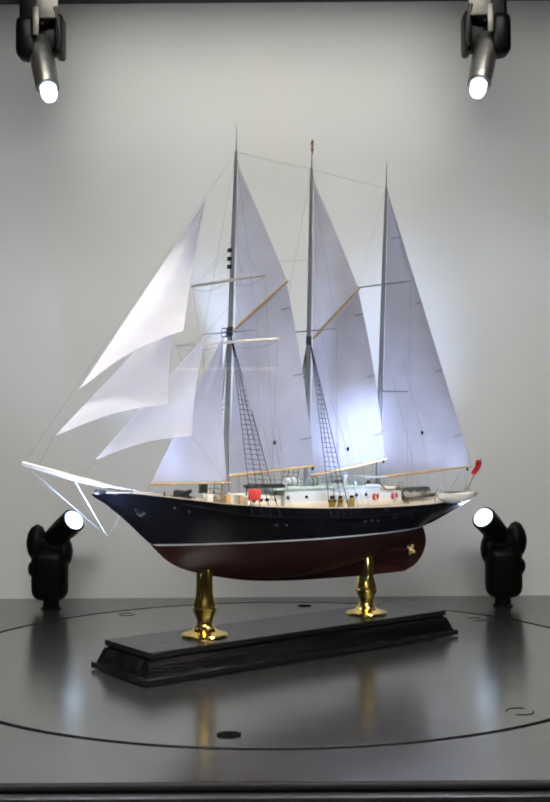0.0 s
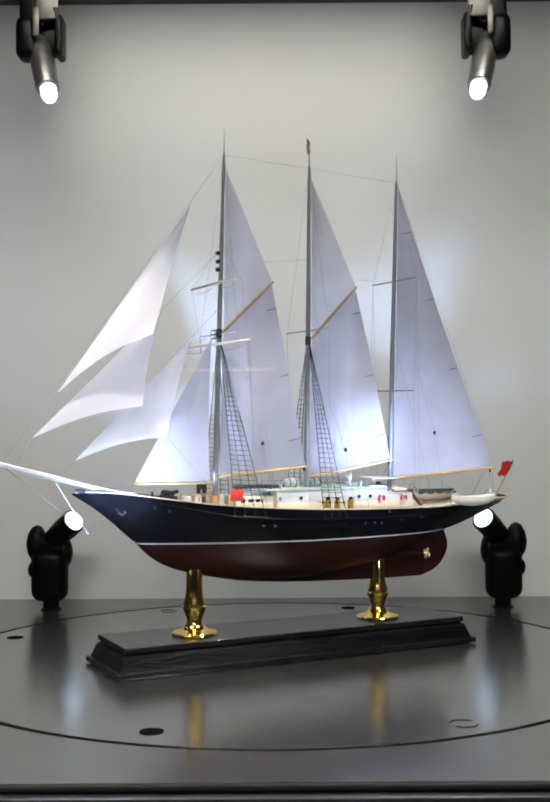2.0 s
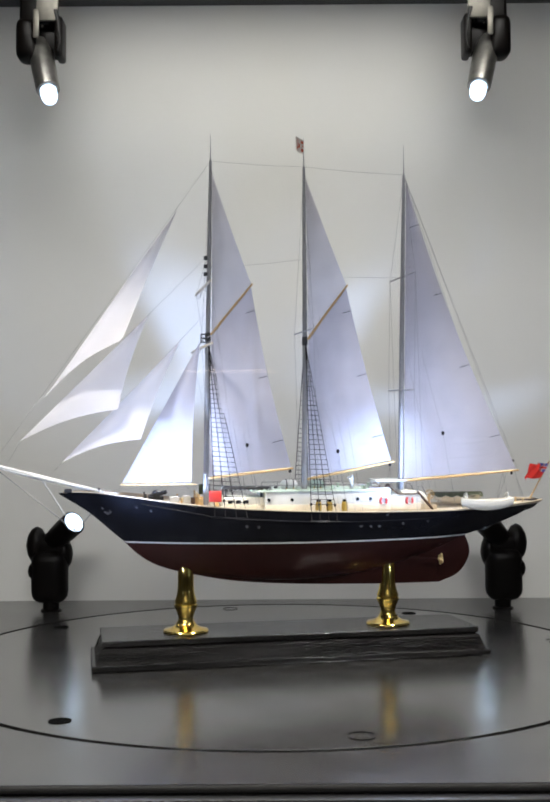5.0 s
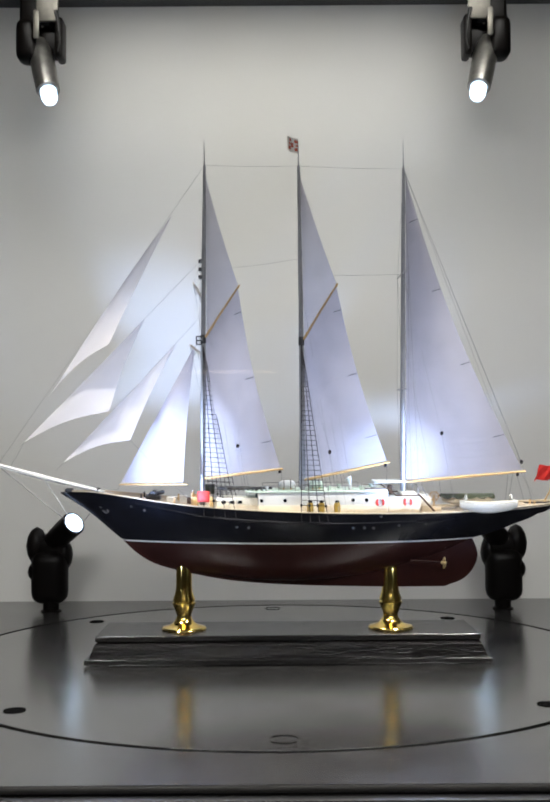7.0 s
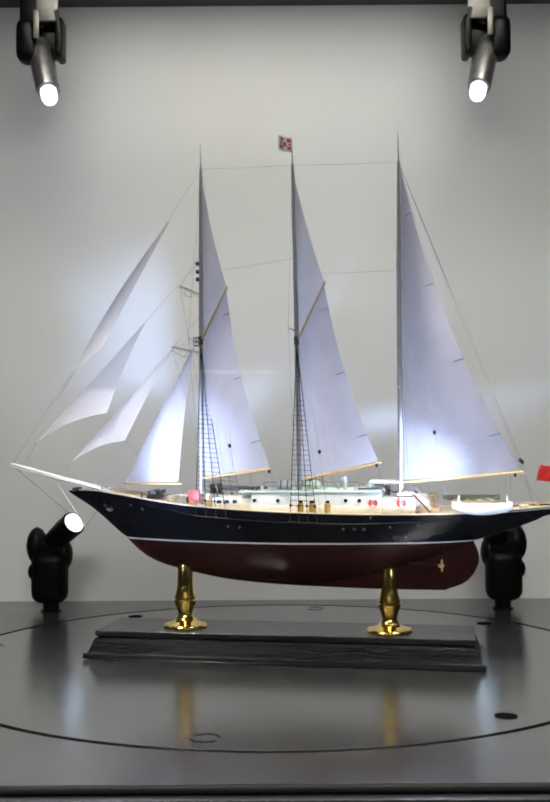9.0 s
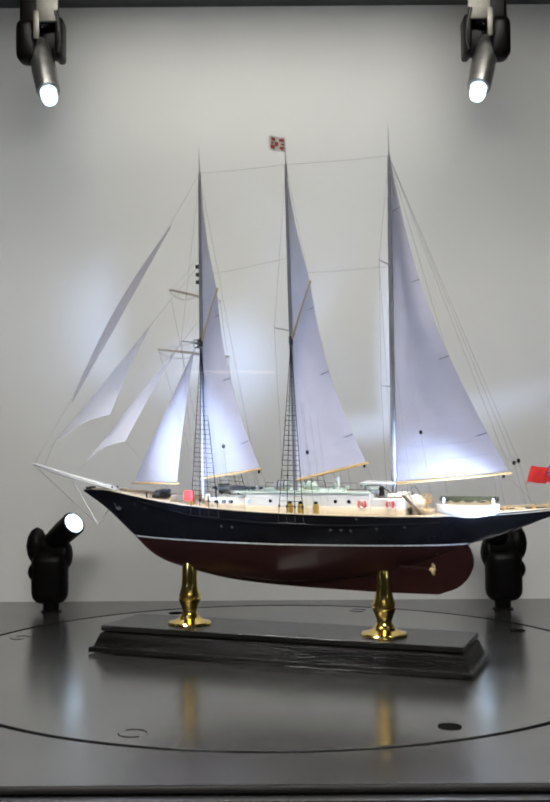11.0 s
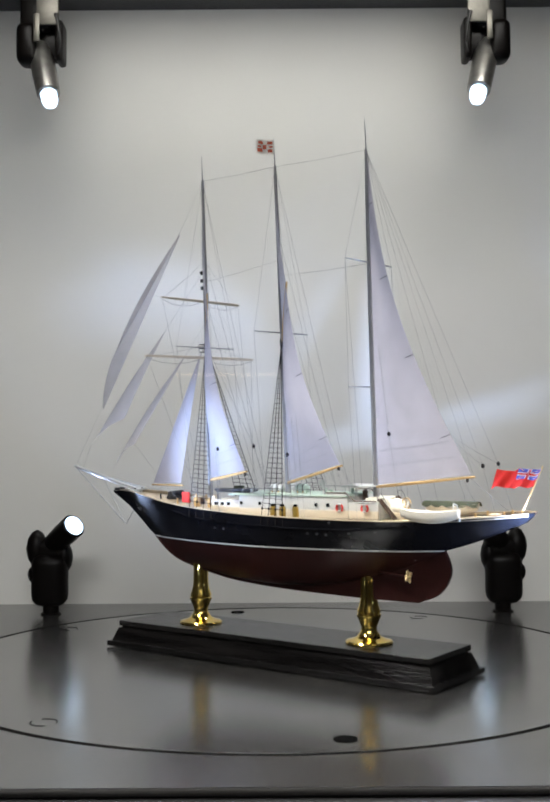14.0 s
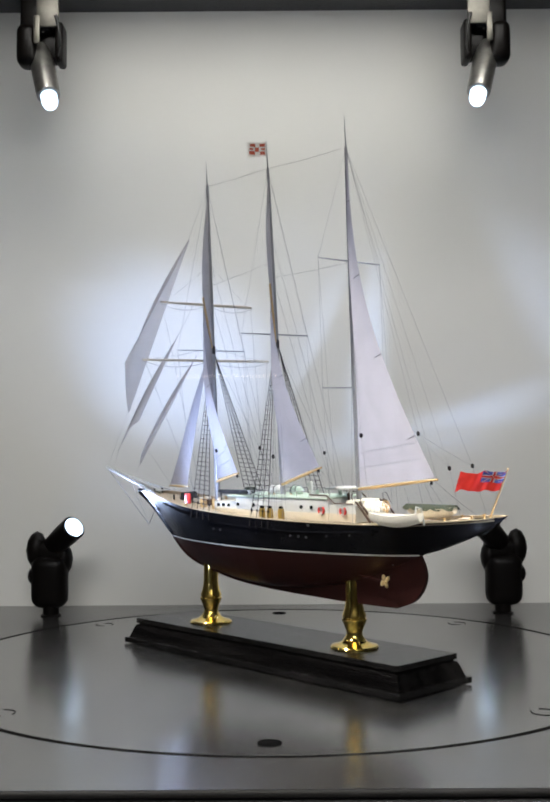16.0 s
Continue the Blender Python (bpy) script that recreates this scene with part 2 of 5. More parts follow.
def tube(bm, pts, r, seg=6):
    """A round rod along the points, with one radius or a radius at each point; closed ends."""
    pts = [Vector(p) for p in pts]
    rs = r if isinstance(r, (list, tuple)) else [r] * len(pts)
    rings = []
    for i, p in enumerate(pts):
        d = (pts[min(i + 1, len(pts) - 1)] - pts[max(i - 1, 0)]).normalized()
        side = d.cross(Vector((0, 0, 1)))
        if side.length < 0.05:
            side = d.cross(Vector((0, 1, 0)))
        side.normalize()
        up = side.cross(d)
        rings.append([bm.verts.new(p + (side * math.cos(a) + up * math.sin(a)) * rs[i])
                      for a in (2 * math.pi * k / seg for k in range(seg))])
    for a, b in zip(rings, rings[1:]):
        for k in range(seg):
            bm.faces.new((a[k], a[(k + 1) % seg], b[(k + 1) % seg], b[k]))
    bm.faces.new(rings[0])
    bm.faces.new(rings[-1])


def lathe(bm, profile, c=(0, 0, 0), seg=32, turn=None):
    rings, made = [], []
    for r, z in profile:
        ring = [bm.verts.new((r * math.cos(2 * math.pi * k / seg), r * math.sin(2 * math.pi * k / seg), z)) for k in range(seg)]
        rings.append(ring)
        made += ring
    for a, b in zip(rings, rings[1:]):
        for k in range(seg):
            bm.faces.new((a[k], a[(k + 1) % seg], b[(k + 1) % seg], b[k]))
    bm.faces.new(rings[0])
    bm.faces.new(rings[-1])
    m = Matrix.Translation(c) @ (turn or Matrix())
    bmesh.ops.transform(bm, matrix=m, verts=made)


def blob(bm, c, s, turn=None):
    r = bmesh.ops.create_icosphere(bm, subdivisions=2, radius=1.0)
    m = Matrix.Translation(c) @ (turn or Matrix()) @ Matrix.Diagonal((*s, 1))
    bmesh.ops.transform(bm, matrix=m, verts=r["verts"])


def ring_torus(bm, c, big, small, seg=16, sub=6, a0=0.0, a1=2 * math.pi):
    """A ring that stands in the x-z plane, or an arc of one."""
    full = abs(a1 - a0 - 2 * math.pi) < 1e-6
    n = seg if full else seg + 1
    rows = []
    for i in range(n):
        a = a0 + (a1 - a0) * i / seg
        rows.append([bm.verts.new((c[0] + (big + small * math.cos(b)) * math.cos(a), c[1] + small * math.sin(b),
                                   c[2] + (big + small * math.cos(b)) * math.sin(a)))
                     for b in (2 * math.pi * k / sub for k in range(sub))])
    for i in range(seg if full else n - 1):
        p, q = rows[i], rows[(i + 1) % n]
        for k in range(sub):
            bm.faces.new((p[k], p[(k + 1) % sub], q[(k + 1) % sub], q[k]))


def lerp(table, x):
    return float(np.interp(x, [p[0] for p in table], [p[1] for p in table]))


def smooth_table(table, x):
    """Cubic through the table's points (Catmull-Rom)."""
    xs = [p[0] for p in table]
    x = min(max(x, xs[0]), xs[-1])
    i = max(0, min(len(xs) - 2, int(np.searchsorted(xs, x, side="right")) - 1))
    p1, p2 = table[i], table[i + 1]
    p0 = table[max(i - 1, 0)]
    p3 = table[min(i + 2, len(xs) - 1)]
    h = p2[0] - p1[0]
    m1 = (p2[1] - p0[1]) / max(p2[0] - p0[0], 1e-9)
    m2 = (p3[1] - p1[1]) / max(p3[0] - p1[0], 1e-9)
    u = (x - p1[0]) / h
    return (2 * u**3 - 3 * u**2 + 1) * p1[1] + (u**3 - 2 * u**2 + u) * h * m1 + (-2 * u**3 + 3 * u**2) * p2[1] + (u**3 - u**2) * h * m2


# ---- setting: the display cabinet and the room round it ----
R_DISC = 0.3799
FRONT, BACK, SIDE_X, TOP = -0.452, 0.430, 0.49, 0.951


def build_table():
    bm = bmesh.new()
    n = 192
    inner, low, outer = [], [], []
    for k in range(n):
        a = 2 * math.pi * k / n
        c, s = math.cos(a), math.sin(a)
        inner.append(bm.verts.new((R_DISC * c, R_DISC * s, 0)))
        low.append(bm.verts.new((R_DISC * c, R_DISC * s, -0.012)))
        ax, ay = SIDE_X / max(abs(c), 1e-9), (BACK if s > 0 else -FRONT) / max(abs(s), 1e-9)
        f = min(ax, ay)
        outer.append(bm.verts.new((f * c, f * s, 0)))
    for sx in (-1, 1):
        for y in (FRONT, BACK):
            near = min(outer, key=lambda v: (v.co.x - sx * SIDE_X) ** 2 + (v.co.y - y) ** 2)
            near.co = (sx * SIDE_X, y, 0)
    for k in range(n):
        j = (k + 1) % n
        bm.faces.new((inner[k], inner[j], outer[j], outer[k]))
        bm.faces.new((inner[k], low[k], low[j], inner[j]))
    top = solid("floor", bm, TABLE, "dark grey satin cabinet floor with a round opening", "floor", kind="structure")
    bm = bmesh.new()
    tube(bm, [(-SIDE_X, FRONT - 0.0005, -0.0032), (SIDE_X, FRONT - 0.0005, -0.0032)], 0.003, 12)
    part("trim", bm, EDGE, top, "pale rounded front edge")
    bm = bmesh.new()
    box(bm, (0, 0, -0.03), (2 * SIDE_X - 0.004, 0.90 - 0.004, 0.034))
    solid("floor_1", bm, BLACK, "black board under the turning disc", "floor", kind="structure", smooth=False)
    bm = bmesh.new()
    box(bm, (0, FRONT - 0.006, -0.2565), (2 * SIDE_X, 0.014, 0.50), 0.002)
    box(bm, (0, 0, -0.46), (2 * SIDE_X, 0.87, 0.8))
    solid("wall_plinth", bm, BLACK, "black plinth under the display cabinet", "plinth", kind="structure")


def build_cabinet():
    bm = bmesh.new()
    box(bm, (0, BACK + 0.008, TOP / 2), (2 * SIDE_X, 0.016, TOP + 0.02))
    solid("wall_north", bm, WALL, "plain off-white back wall of the cabinet", "wall", kind="structure", smooth=False)
    for sx, nm in ((-1, "window_2"), (1, "window_3")):
        bm = bmesh.new()
        box(bm, (sx * (SIDE_X + 0.003), 0, TOP / 2), (0.0002, 0.90, TOP + 0.02))
        solid(nm, bm, PANE, "clear glass side of the cabinet", "glass", kind="structure", smooth=False).visible_shadow = False
    bm = bmesh.new()
    box(bm, (0, -0.005, TOP + 0.012), (2 * SIDE_X + 0.03, 0.90, 0.024))
    solid("ceiling", bm, LID, "glossy dark lid of the cabinet", "ceiling", kind="structure", smooth=False)
    # the dim room behind the camera
    for nm, c, s in (("wall_south", (0, -3.4, 0.5), (5.2, 0.1, 3.0)), ("wall_room_west", (-2.6, -1.4, 0.5), (0.1, 4.1, 3.0)),
                     ("wall_room_east", (2.6, -1.4, 0.5), (0.1, 4.1, 3.0)), ("wall_room_north", (0, 0.7, 0.5), (5.2, 0.1, 3.0)),
                     ("floor_room", (0, -1.4, -0.92), (5.2, 4.2, 0.1)), ("ceiling_room", (0, -1.4, 2.10), (5.2, 4.2, 0.1))):
        bm = bmesh.new()
        box(bm, c, s)
        solid(nm, bm, ROOM, "plain grey surface of the room", nm.split("_")[0], kind="structure", smooth=False)


def build_glass():
    bm = bmesh.new()
    box(bm, (0, FRONT - 0.020, TOP / 2 - 0.02), (2 * SIDE_X + 0.03, 0.0002, TOP + 0.08))
    pane = solid("window_1", bm, PANE, "clear glass front of the display cabinet", "glass", kind="structure", smooth=False)
    pane.visible_shadow = False
    bm = bmesh.new()
    tube(bm, [(-0.350, -3.30, 0.520), (0.004, -3.30, 0.520)], 0.0065, 10)
    lamp = solid("strip_lamp", bm, TUBE_GLOW, "thin warm strip lamp on the room wall", "strip lamp")
    bm = bmesh.new()
    box(bm, (-0.173, -3.33, 0.520), (0.37, 0.042, 0.024), 0.003)
    part("housing", bm, BLACK, lamp, "black housing")


build_table()
build_cabinet()
build_glass()


# ---- the turntable ----
def build_turntable():
    bm = bmesh.new()
    lathe(bm, [(R_DISC - 0.0072, -0.010), (R_DISC - 0.0068, -0.0005), (R_DISC - 0.0072, 0.0)], seg=192)
    disc = solid("turntable", bm, DISC, "dark grey satin round turntable set in the floor", "turntable")
    for ang in (226.0, 315.6, 45.6, 136.0):
        bm = bmesh.new()
        a = radians(ang)
        lathe(bm, [(0.0100, 0.0002), (0.0100, 0.0006), (0.0092, 0.0008)], (0.3398 * math.cos(a), 0.3398 * math.sin(a), 0), 24)
        part("plug", bm, RUBBER, disc, "flat black rubber plug")
    for ang in (270.5, 0.5, 90.5, 180.5):
        bm = bmesh.new()
        a = radians(ang)
        cx, cy = 0.3430 * math.cos(a), 0.3430 * math.sin(a)
        for start in (0.35, 0.35 + math.pi):
            tube(bm, [(cx + 0.0116 * math.cos(start + 2.2 * k / 10), cy + 0.0116 * math.sin(start + 2.2 * k / 10), 0.0001) for k in range(11)], 0.0005, 6)
        part("slot", bm, RUBBER, disc, "two thin curved black slots")
    return disc


turntable = build_turntable()


# ---- the small spot lamps ----
def build_low_lamp(side):
    """Jointed black lamp that stands on the floor; its head points inward, up and forward."""
    x = lambda v: side * v
    root = new("spot_lamp")
    root.location = (x(-0.3306), 0.3284, 0)
    tagged(root, "jointed black plastic spot lamp, lit, on the floor", "spot lamp", "cabinet spot lamps")

    def P(px, py, pz):
        return (x(px + 0.3306), py - 0.3284, pz)

    bm = bmesh.new()
    lathe(bm, [(0.0150, 0.0), (0.0150, 0.0018), (0.0118, 0.0028), (0.0118, 0.016)], seg=24)
    part("foot", bm, LAMP_BLACK, root)
    bm = bmesh.new()
    box(bm, P(-0.3325, 0.3284, 0.050), (0.054, 0.036, 0.078), 0.017)
    part("lower_link", bm, LAMP_BLACK, root)
    bm = bmesh.new()
    blob(bm, P(-0.3555, 0.3284, 0.058), (0.0095, 0.012, 0.0135))
    part("knuckle", bm, LAMP_BLACK, root)
    bm = bmesh.new()
    blob(bm, P(-0.3530, 0.334, 0.095), (0.0160, 0.016, 0.0280))
    blob(bm, P(-0.3115, 0.334, 0.082), (0.0115, 0.016, 0.0230))
    box(bm, P(-0.331, 0.334, 0.084), (0.054, 0.028, 0.052), 0.013)
    part("upper_link", bm, LAMP_BLACK, root)
    a = Vector((x(LOW_LENS[0] + (0.0065 if side > 0 else 0.0)), LOW_LENS[1], LOW_LENS[2]))
    tail = Vector(P(-0.333, 0.338, 0.098))
    head_end = a - Vector((x(-0.3306), 0.3284, 0))
    d2 = (head_end - tail).normalized()
    bm = bmesh.new()
    ln = (head_end - tail).length
    tube(bm, [tail - d2 * 0.006, tail, tail + d2 * ln * 0.35, tail + d2 * ln * 0.62, head_end - d2 * 0.001, head_end],
         [0.010, 0.0150, 0.0165, 0.0176, 0.0178, 0.0168], 28)
    head = part("head", bm, LAMP_BLACK, root)
    bm = bmesh.new()
    tube(bm, [head_end - d2 * 0.001, head_end + d2 * 0.0012, head_end + d2 * 0.0022], [0.0146, 0.0143, 0.0105], 28)
    part("lens", bm, LENS, head, "glowing white lens")
    bm = bmesh.new()
    lathe(bm, [(0.0035, 0), (0.0035, 0.0025), (0.002, 0.003)], P(-0.3300, 0.3195, 0.078), 12, pose(0, 0, 0, 90))
    part("screw", bm, LAMP_GREY, root, "small steel screw")
    return root


def build_high_lamp(side):
    """Jointed lamp that hangs from the lid; its head points down and forward."""
    x = lambda v: side * v
    root = new("spot_lamp")
    root.location = (x(-0.3480), 0.3284, TOP)
    tagged(root, "jointed black and steel spot lamp, lit, hanging from the lid", "spot lamp", "cabinet spot lamps")

    def P(px, py, pz):
        return (x(px + 0.3480), py - 0.3284, pz - TOP)

    bm = bmesh.new()
    box(bm, P(-0.3560, 0.3284, 0.912), (0.048, 0.034, 0.084), 0.006)
    part("arm", bm, LAMP_BLACK, root)
    bm = bmesh.new()
    box(bm, P(-0.3370, 0.3100, 0.912), (0.034, 0.006, 0.076), 0.0025)
    part("plate", bm, LAMP_GREY, root, "brushed steel plate")
    bm = bmesh.new()
    box(bm, P(-0.3705, 0.326, 0.850), (0.030, 0.038, 0.064), 0.012)
    box(bm, P(-0.3205, 0.326, 0.852), (0.012, 0.036, 0.062), 0.005)
    box(bm, P(-0.3440, 0.338, 0.856), (0.048, 0.022, 0.056), 0.008)
    part("fork", bm, LAMP_BLACK, root)
    bm = bmesh.new()
    box(bm, P(-0.3530, 0.3085, 0.8700), (0.0095, 0.0050, 0.0440), 0.0020)
    part("bracket", bm, LAMP_GREY, root, "brushed steel bracket")
    bm = bmesh.new()
    tube(bm, [P(-0.3240, 0.307, 0.890), P(-0.3195, 0.306, 0.872), P(-0.3170, 0.306, 0.842), P(-0.3200, 0.306, 0.828)], [0.0032, 0.0022, 0.0014, 0.0012], 10)
    part("bracket", bm, LAMP_EDGE, root, "thin dark steel edge")
    bm = bmesh.new()
    blob(bm, P(-0.3455, 0.3165, 0.872), (0.0022, 0.0016, 0.0042))
    part("pivot", bm, LAMP_GREY, root, "small steel pivot")
    tail, tip = Vector(P(-0.3555, 0.340, 0.850)), Vector(P(HIGH_LENS[0], HIGH_LENS[1], HIGH_LENS[2] - (0.0042 if side > 0 else 0.0030)))
    d = (tip - tail).normalized()
    ln = (tip - tail).length
    bm = bmesh.new()
    tube(bm, [tail - d * 0.008, tail, tail + d * ln * 0.3, tail + d * ln * 0.6, tip - d * 0.011, tip - d * 0.010], [0.010, 0.0178, 0.0184, 0.0182, 0.0174, 0.0160], 28)
    head = part("head", bm, LAMP_STEEL, root, "dull steel lamp tube")
    bm = bmesh.new()
    tube(bm, [tip - d * 0.011, tip + d * 0.004, tip + d * 0.010, tip + d * 0.0130], [0.0122, 0.0118, 0.0096, 0.005], 28)
    part("lens", bm, LENS, head, "glowing white lens")
    return root


for side in (1, -1):
    low, high = build_low_lamp(side), build_high_lamp(side)
    # unseen copies at the front corners; the high ones are added to match
    copy_thing(low, pose(side * 0.3306, -0.3284, 0, 0, 0, 180))
    copy_thing(high, pose(side * 0.3480, -0.3284, TOP, 0, 0, 180))
    if side < 0:
        high.location.x += HIGH_SHIFT


# ---- the stand ----
BASE_C = (0.0122, -0.0068)


def build_stand():
    root = new("display_stand")
    tagged(root, "black stained wooden plinth with two polished brass columns", "display stand")
    hx, hy = 0.2198, 0.0570
    for name, mat, label, rows in (
            ("base_board", EBONY_GLOSS, "polished black bottom board", [(0.0015, 0.0004), (0.0022, 0.0), (0.0068, 0.0), (0.0075, 0.0008)]),
            ("moulding", EBONY, "black stained moulding with open grain", [(0.0075, 0.0038), (0.0086, 0.0046), (0.0140, 0.0066), (0.0200, 0.0088), (0.0228, 0.0104), (0.0232, 0.0128), (0.0249, 0.0128)]),
            ("top_board", EBONY_GLOSS, "polished black top board", [(0.0249, 0.0108), (0.0253, 0.0104), (0.0302, 0.0104), (0.0308, 0.0110)])):
        bm = bmesh.new()
        prev = None
        for z, inset in rows:
            ring = [bm.verts.new((BASE_C[0] + sx * (hx - inset), BASE_C[1] + sy * (hy - inset), z)) for sx, sy in ((-1, -1), (1, -1), (1, 1), (-1, 1))]
            if prev:
                for k in range(4):
                    bm.faces.new((prev[k], prev[(k + 1) % 4], ring[(k + 1) % 4], ring[k]))
            else:
                bm.faces.new(ring)
            prev = ring
        bm.faces.new(prev)
        bmesh.ops.recalc_face_normals(bm, faces=bm.faces[:])
        bmesh.ops.bevel(bm, geom=[e for e in bm.edges if e.calc_face_angle(0) > 1.2], offset=0.0003, segments=1, affect="EDGES", profile=0.5)
        part(name, bm, mat, root, label, smooth=False)
    for sx in (-1, 1):
        for sy in (-1, 1):
            bm = bmesh.new()
            lathe(bm, [(0.006, 0.0), (0.006, 0.0016)], (BASE_C[0] + sx * 0.19, BASE_C[1] + sy * 0.04, 0.0), 12)
            part("foot", bm, RUBBER, root, "thin rubber foot")
    for cx, cy, top in ((-0.1044, -0.0100, 0.108), (0.1288, -0.0105, 0.101)):
        bm = bmesh.new()
        lathe(bm, [(0.0250, 0.0308), (0.0252, 0.0322), (0.0240, 0.0338), (0.0165, 0.0358), (0.0125, 0.0380), (0.0108, 0.0405), (0.0088, 0.0432),
                   (0.0083, 0.0470), (0.0100, 0.0520), (0.0122, 0.0572), (0.0131, 0.0592), (0.0131, 0.0606), (0.0119, 0.0618), (0.0119, 0.0628), (0.0127, 0.0636), (0.0124, 0.0650), (0.0106, 0.0695), (0.0094, 0.0750), (0.0089, 0.0820),
                   (0.0089, top - 0.002), (0.0083, top)], (cx, cy, 0), 40)
        part("column", bm, BRASS, root, "turned polished brass column")
    return root


stand = build_stand()

# ---- the ship: bow towards -x, deck up, centre plane y = 0 ----
ship = new("model_ship")
tagged(ship, "three-masted model schooner, black and oxblood hull, white sails set", "model ship")

SHEER = [(-0.2424, 0.1868), (-0.222, 0.1872), (-0.2034, 0.1868), (-0.1609, 0.1820), (-0.1326, 0.1784), (-0.1044, 0.1750), (-0.0762, 0.1724), (-0.020, 0.1686),
         (0.036, 0.1662), (0.0918, 0.1648), (0.1473, 0.1643), (0.2027, 0.1648), (0.2579, 0.1683), (0.2991, 0.1712), (0.314, 0.1722)]
KEEL = [(-0.2424, 0.1850), (-0.226, 0.1765), (-0.2115, 0.1654), (-0.194, 0.1519), (-0.1736, 0.1333), (-0.1562, 0.1172), (-0.1388, 0.1066), (-0.1155, 0.0988), (-0.0807, 0.0910),
        (-0.0517, 0.0860), (-0.0112, 0.0822), (0.035, 0.0798), (0.0925, 0.0782), (0.127, 0.0775), (0.191, 0.0775)]
BEAM = [(-0.2424, 0.0010), (-0.226, 0.0045), (-0.2034, 0.0120), (-0.1609, 0.0270), (-0.12, 0.0385), (-0.076, 0.0455), (-0.02, 0.0490), (0.04, 0.0500), (0.10, 0.0490),
        (0.16, 0.0455), (0.21, 0.0405), (0.2579, 0.0330), (0.299, 0.0225), (0.314, 0.0120)]
# height at which the body of the hull leaves the thin deadwood
BILGE = [(-0.2424, 0.1850), (-0.2115, 0.1654), (-0.1736, 0.1335), (-0.1388, 0.1085), (-0.0807, 0.0935), (-0.0112, 0.0860), (0.05, 0.0870), (0.10, 0.0930), (0.15, 0.1045), (0.19, 0.1180),
         (0.2211, 0.1315), (0.2417, 0.1376), (0.2645, 0.1455), (0.3072, 0.1625), (0.314, 0.1680)]
WL = 0.1318


def half_breadth(x, z):
    b0, s = smooth_table(BILGE, x), smooth_table(SHEER, x)
    full = max(0.0, smooth_table(BEAM, x))
    u = min(max((z - b0) / max(s - b0, 1e-5), 0.0), 1.0)
    mid = min(max(1 - abs(x - 0.02) / 0.22, 0), 1)
    power = 1.0 - 0.62 * (mid ** 0.7)
    bow = min(max((-x - 0.02) / 0.2, 0), 1)
    power = power + 0.15 * bow
    y = full * (u ** power)
    # a little tumblehome amidships
    y *= 1 - 0.03 * max(0.0, (u - 0.75)) * mid * 4
    return math.hypot(y, 0.0024 * (1 - u) + 0.0008 * u)


def hull_rows(x, z0, z1, n):
    if n >= 12:
        b0, k = min(max(smooth_table(BILGE, x), z0), z1 - 1e-4), 4
        return [z0 + (b0 - z0) * i / k for i in range(k)] + [b0 + (z1 - b0) * (i / (n - k)) ** 2 for i in range(n - k + 1)]
    return [(z0 + (z1 - z0) * i / n) for i in range(n + 1)]


def skin(bm, xs, low, high, n, out=0.0):
    """Both sides of the hull between two height curves."""
    for side in (-1, 1):
        prev = None
        for x in xs:
            z0, z1 = low(x), high(x)
            z1 = max(z1, z0 + 1e-5)
            row = [bm.verts.new((x, side * (half_breadth(x, z) + out), z)) for z in hull_rows(x, z0, z1, n)]
            if prev:
                for k in range(n):
                    bm.faces.new((prev[k], row[k], row[k + 1], prev[k + 1]))
            prev = row


def keel_line(x):
    return smooth_table(KEEL, x) if x <= 0.191 else smooth_table(BILGE, x)


def stations(a, b, n):
    return [a + (b - a) * i / n for i in range(n + 1)]


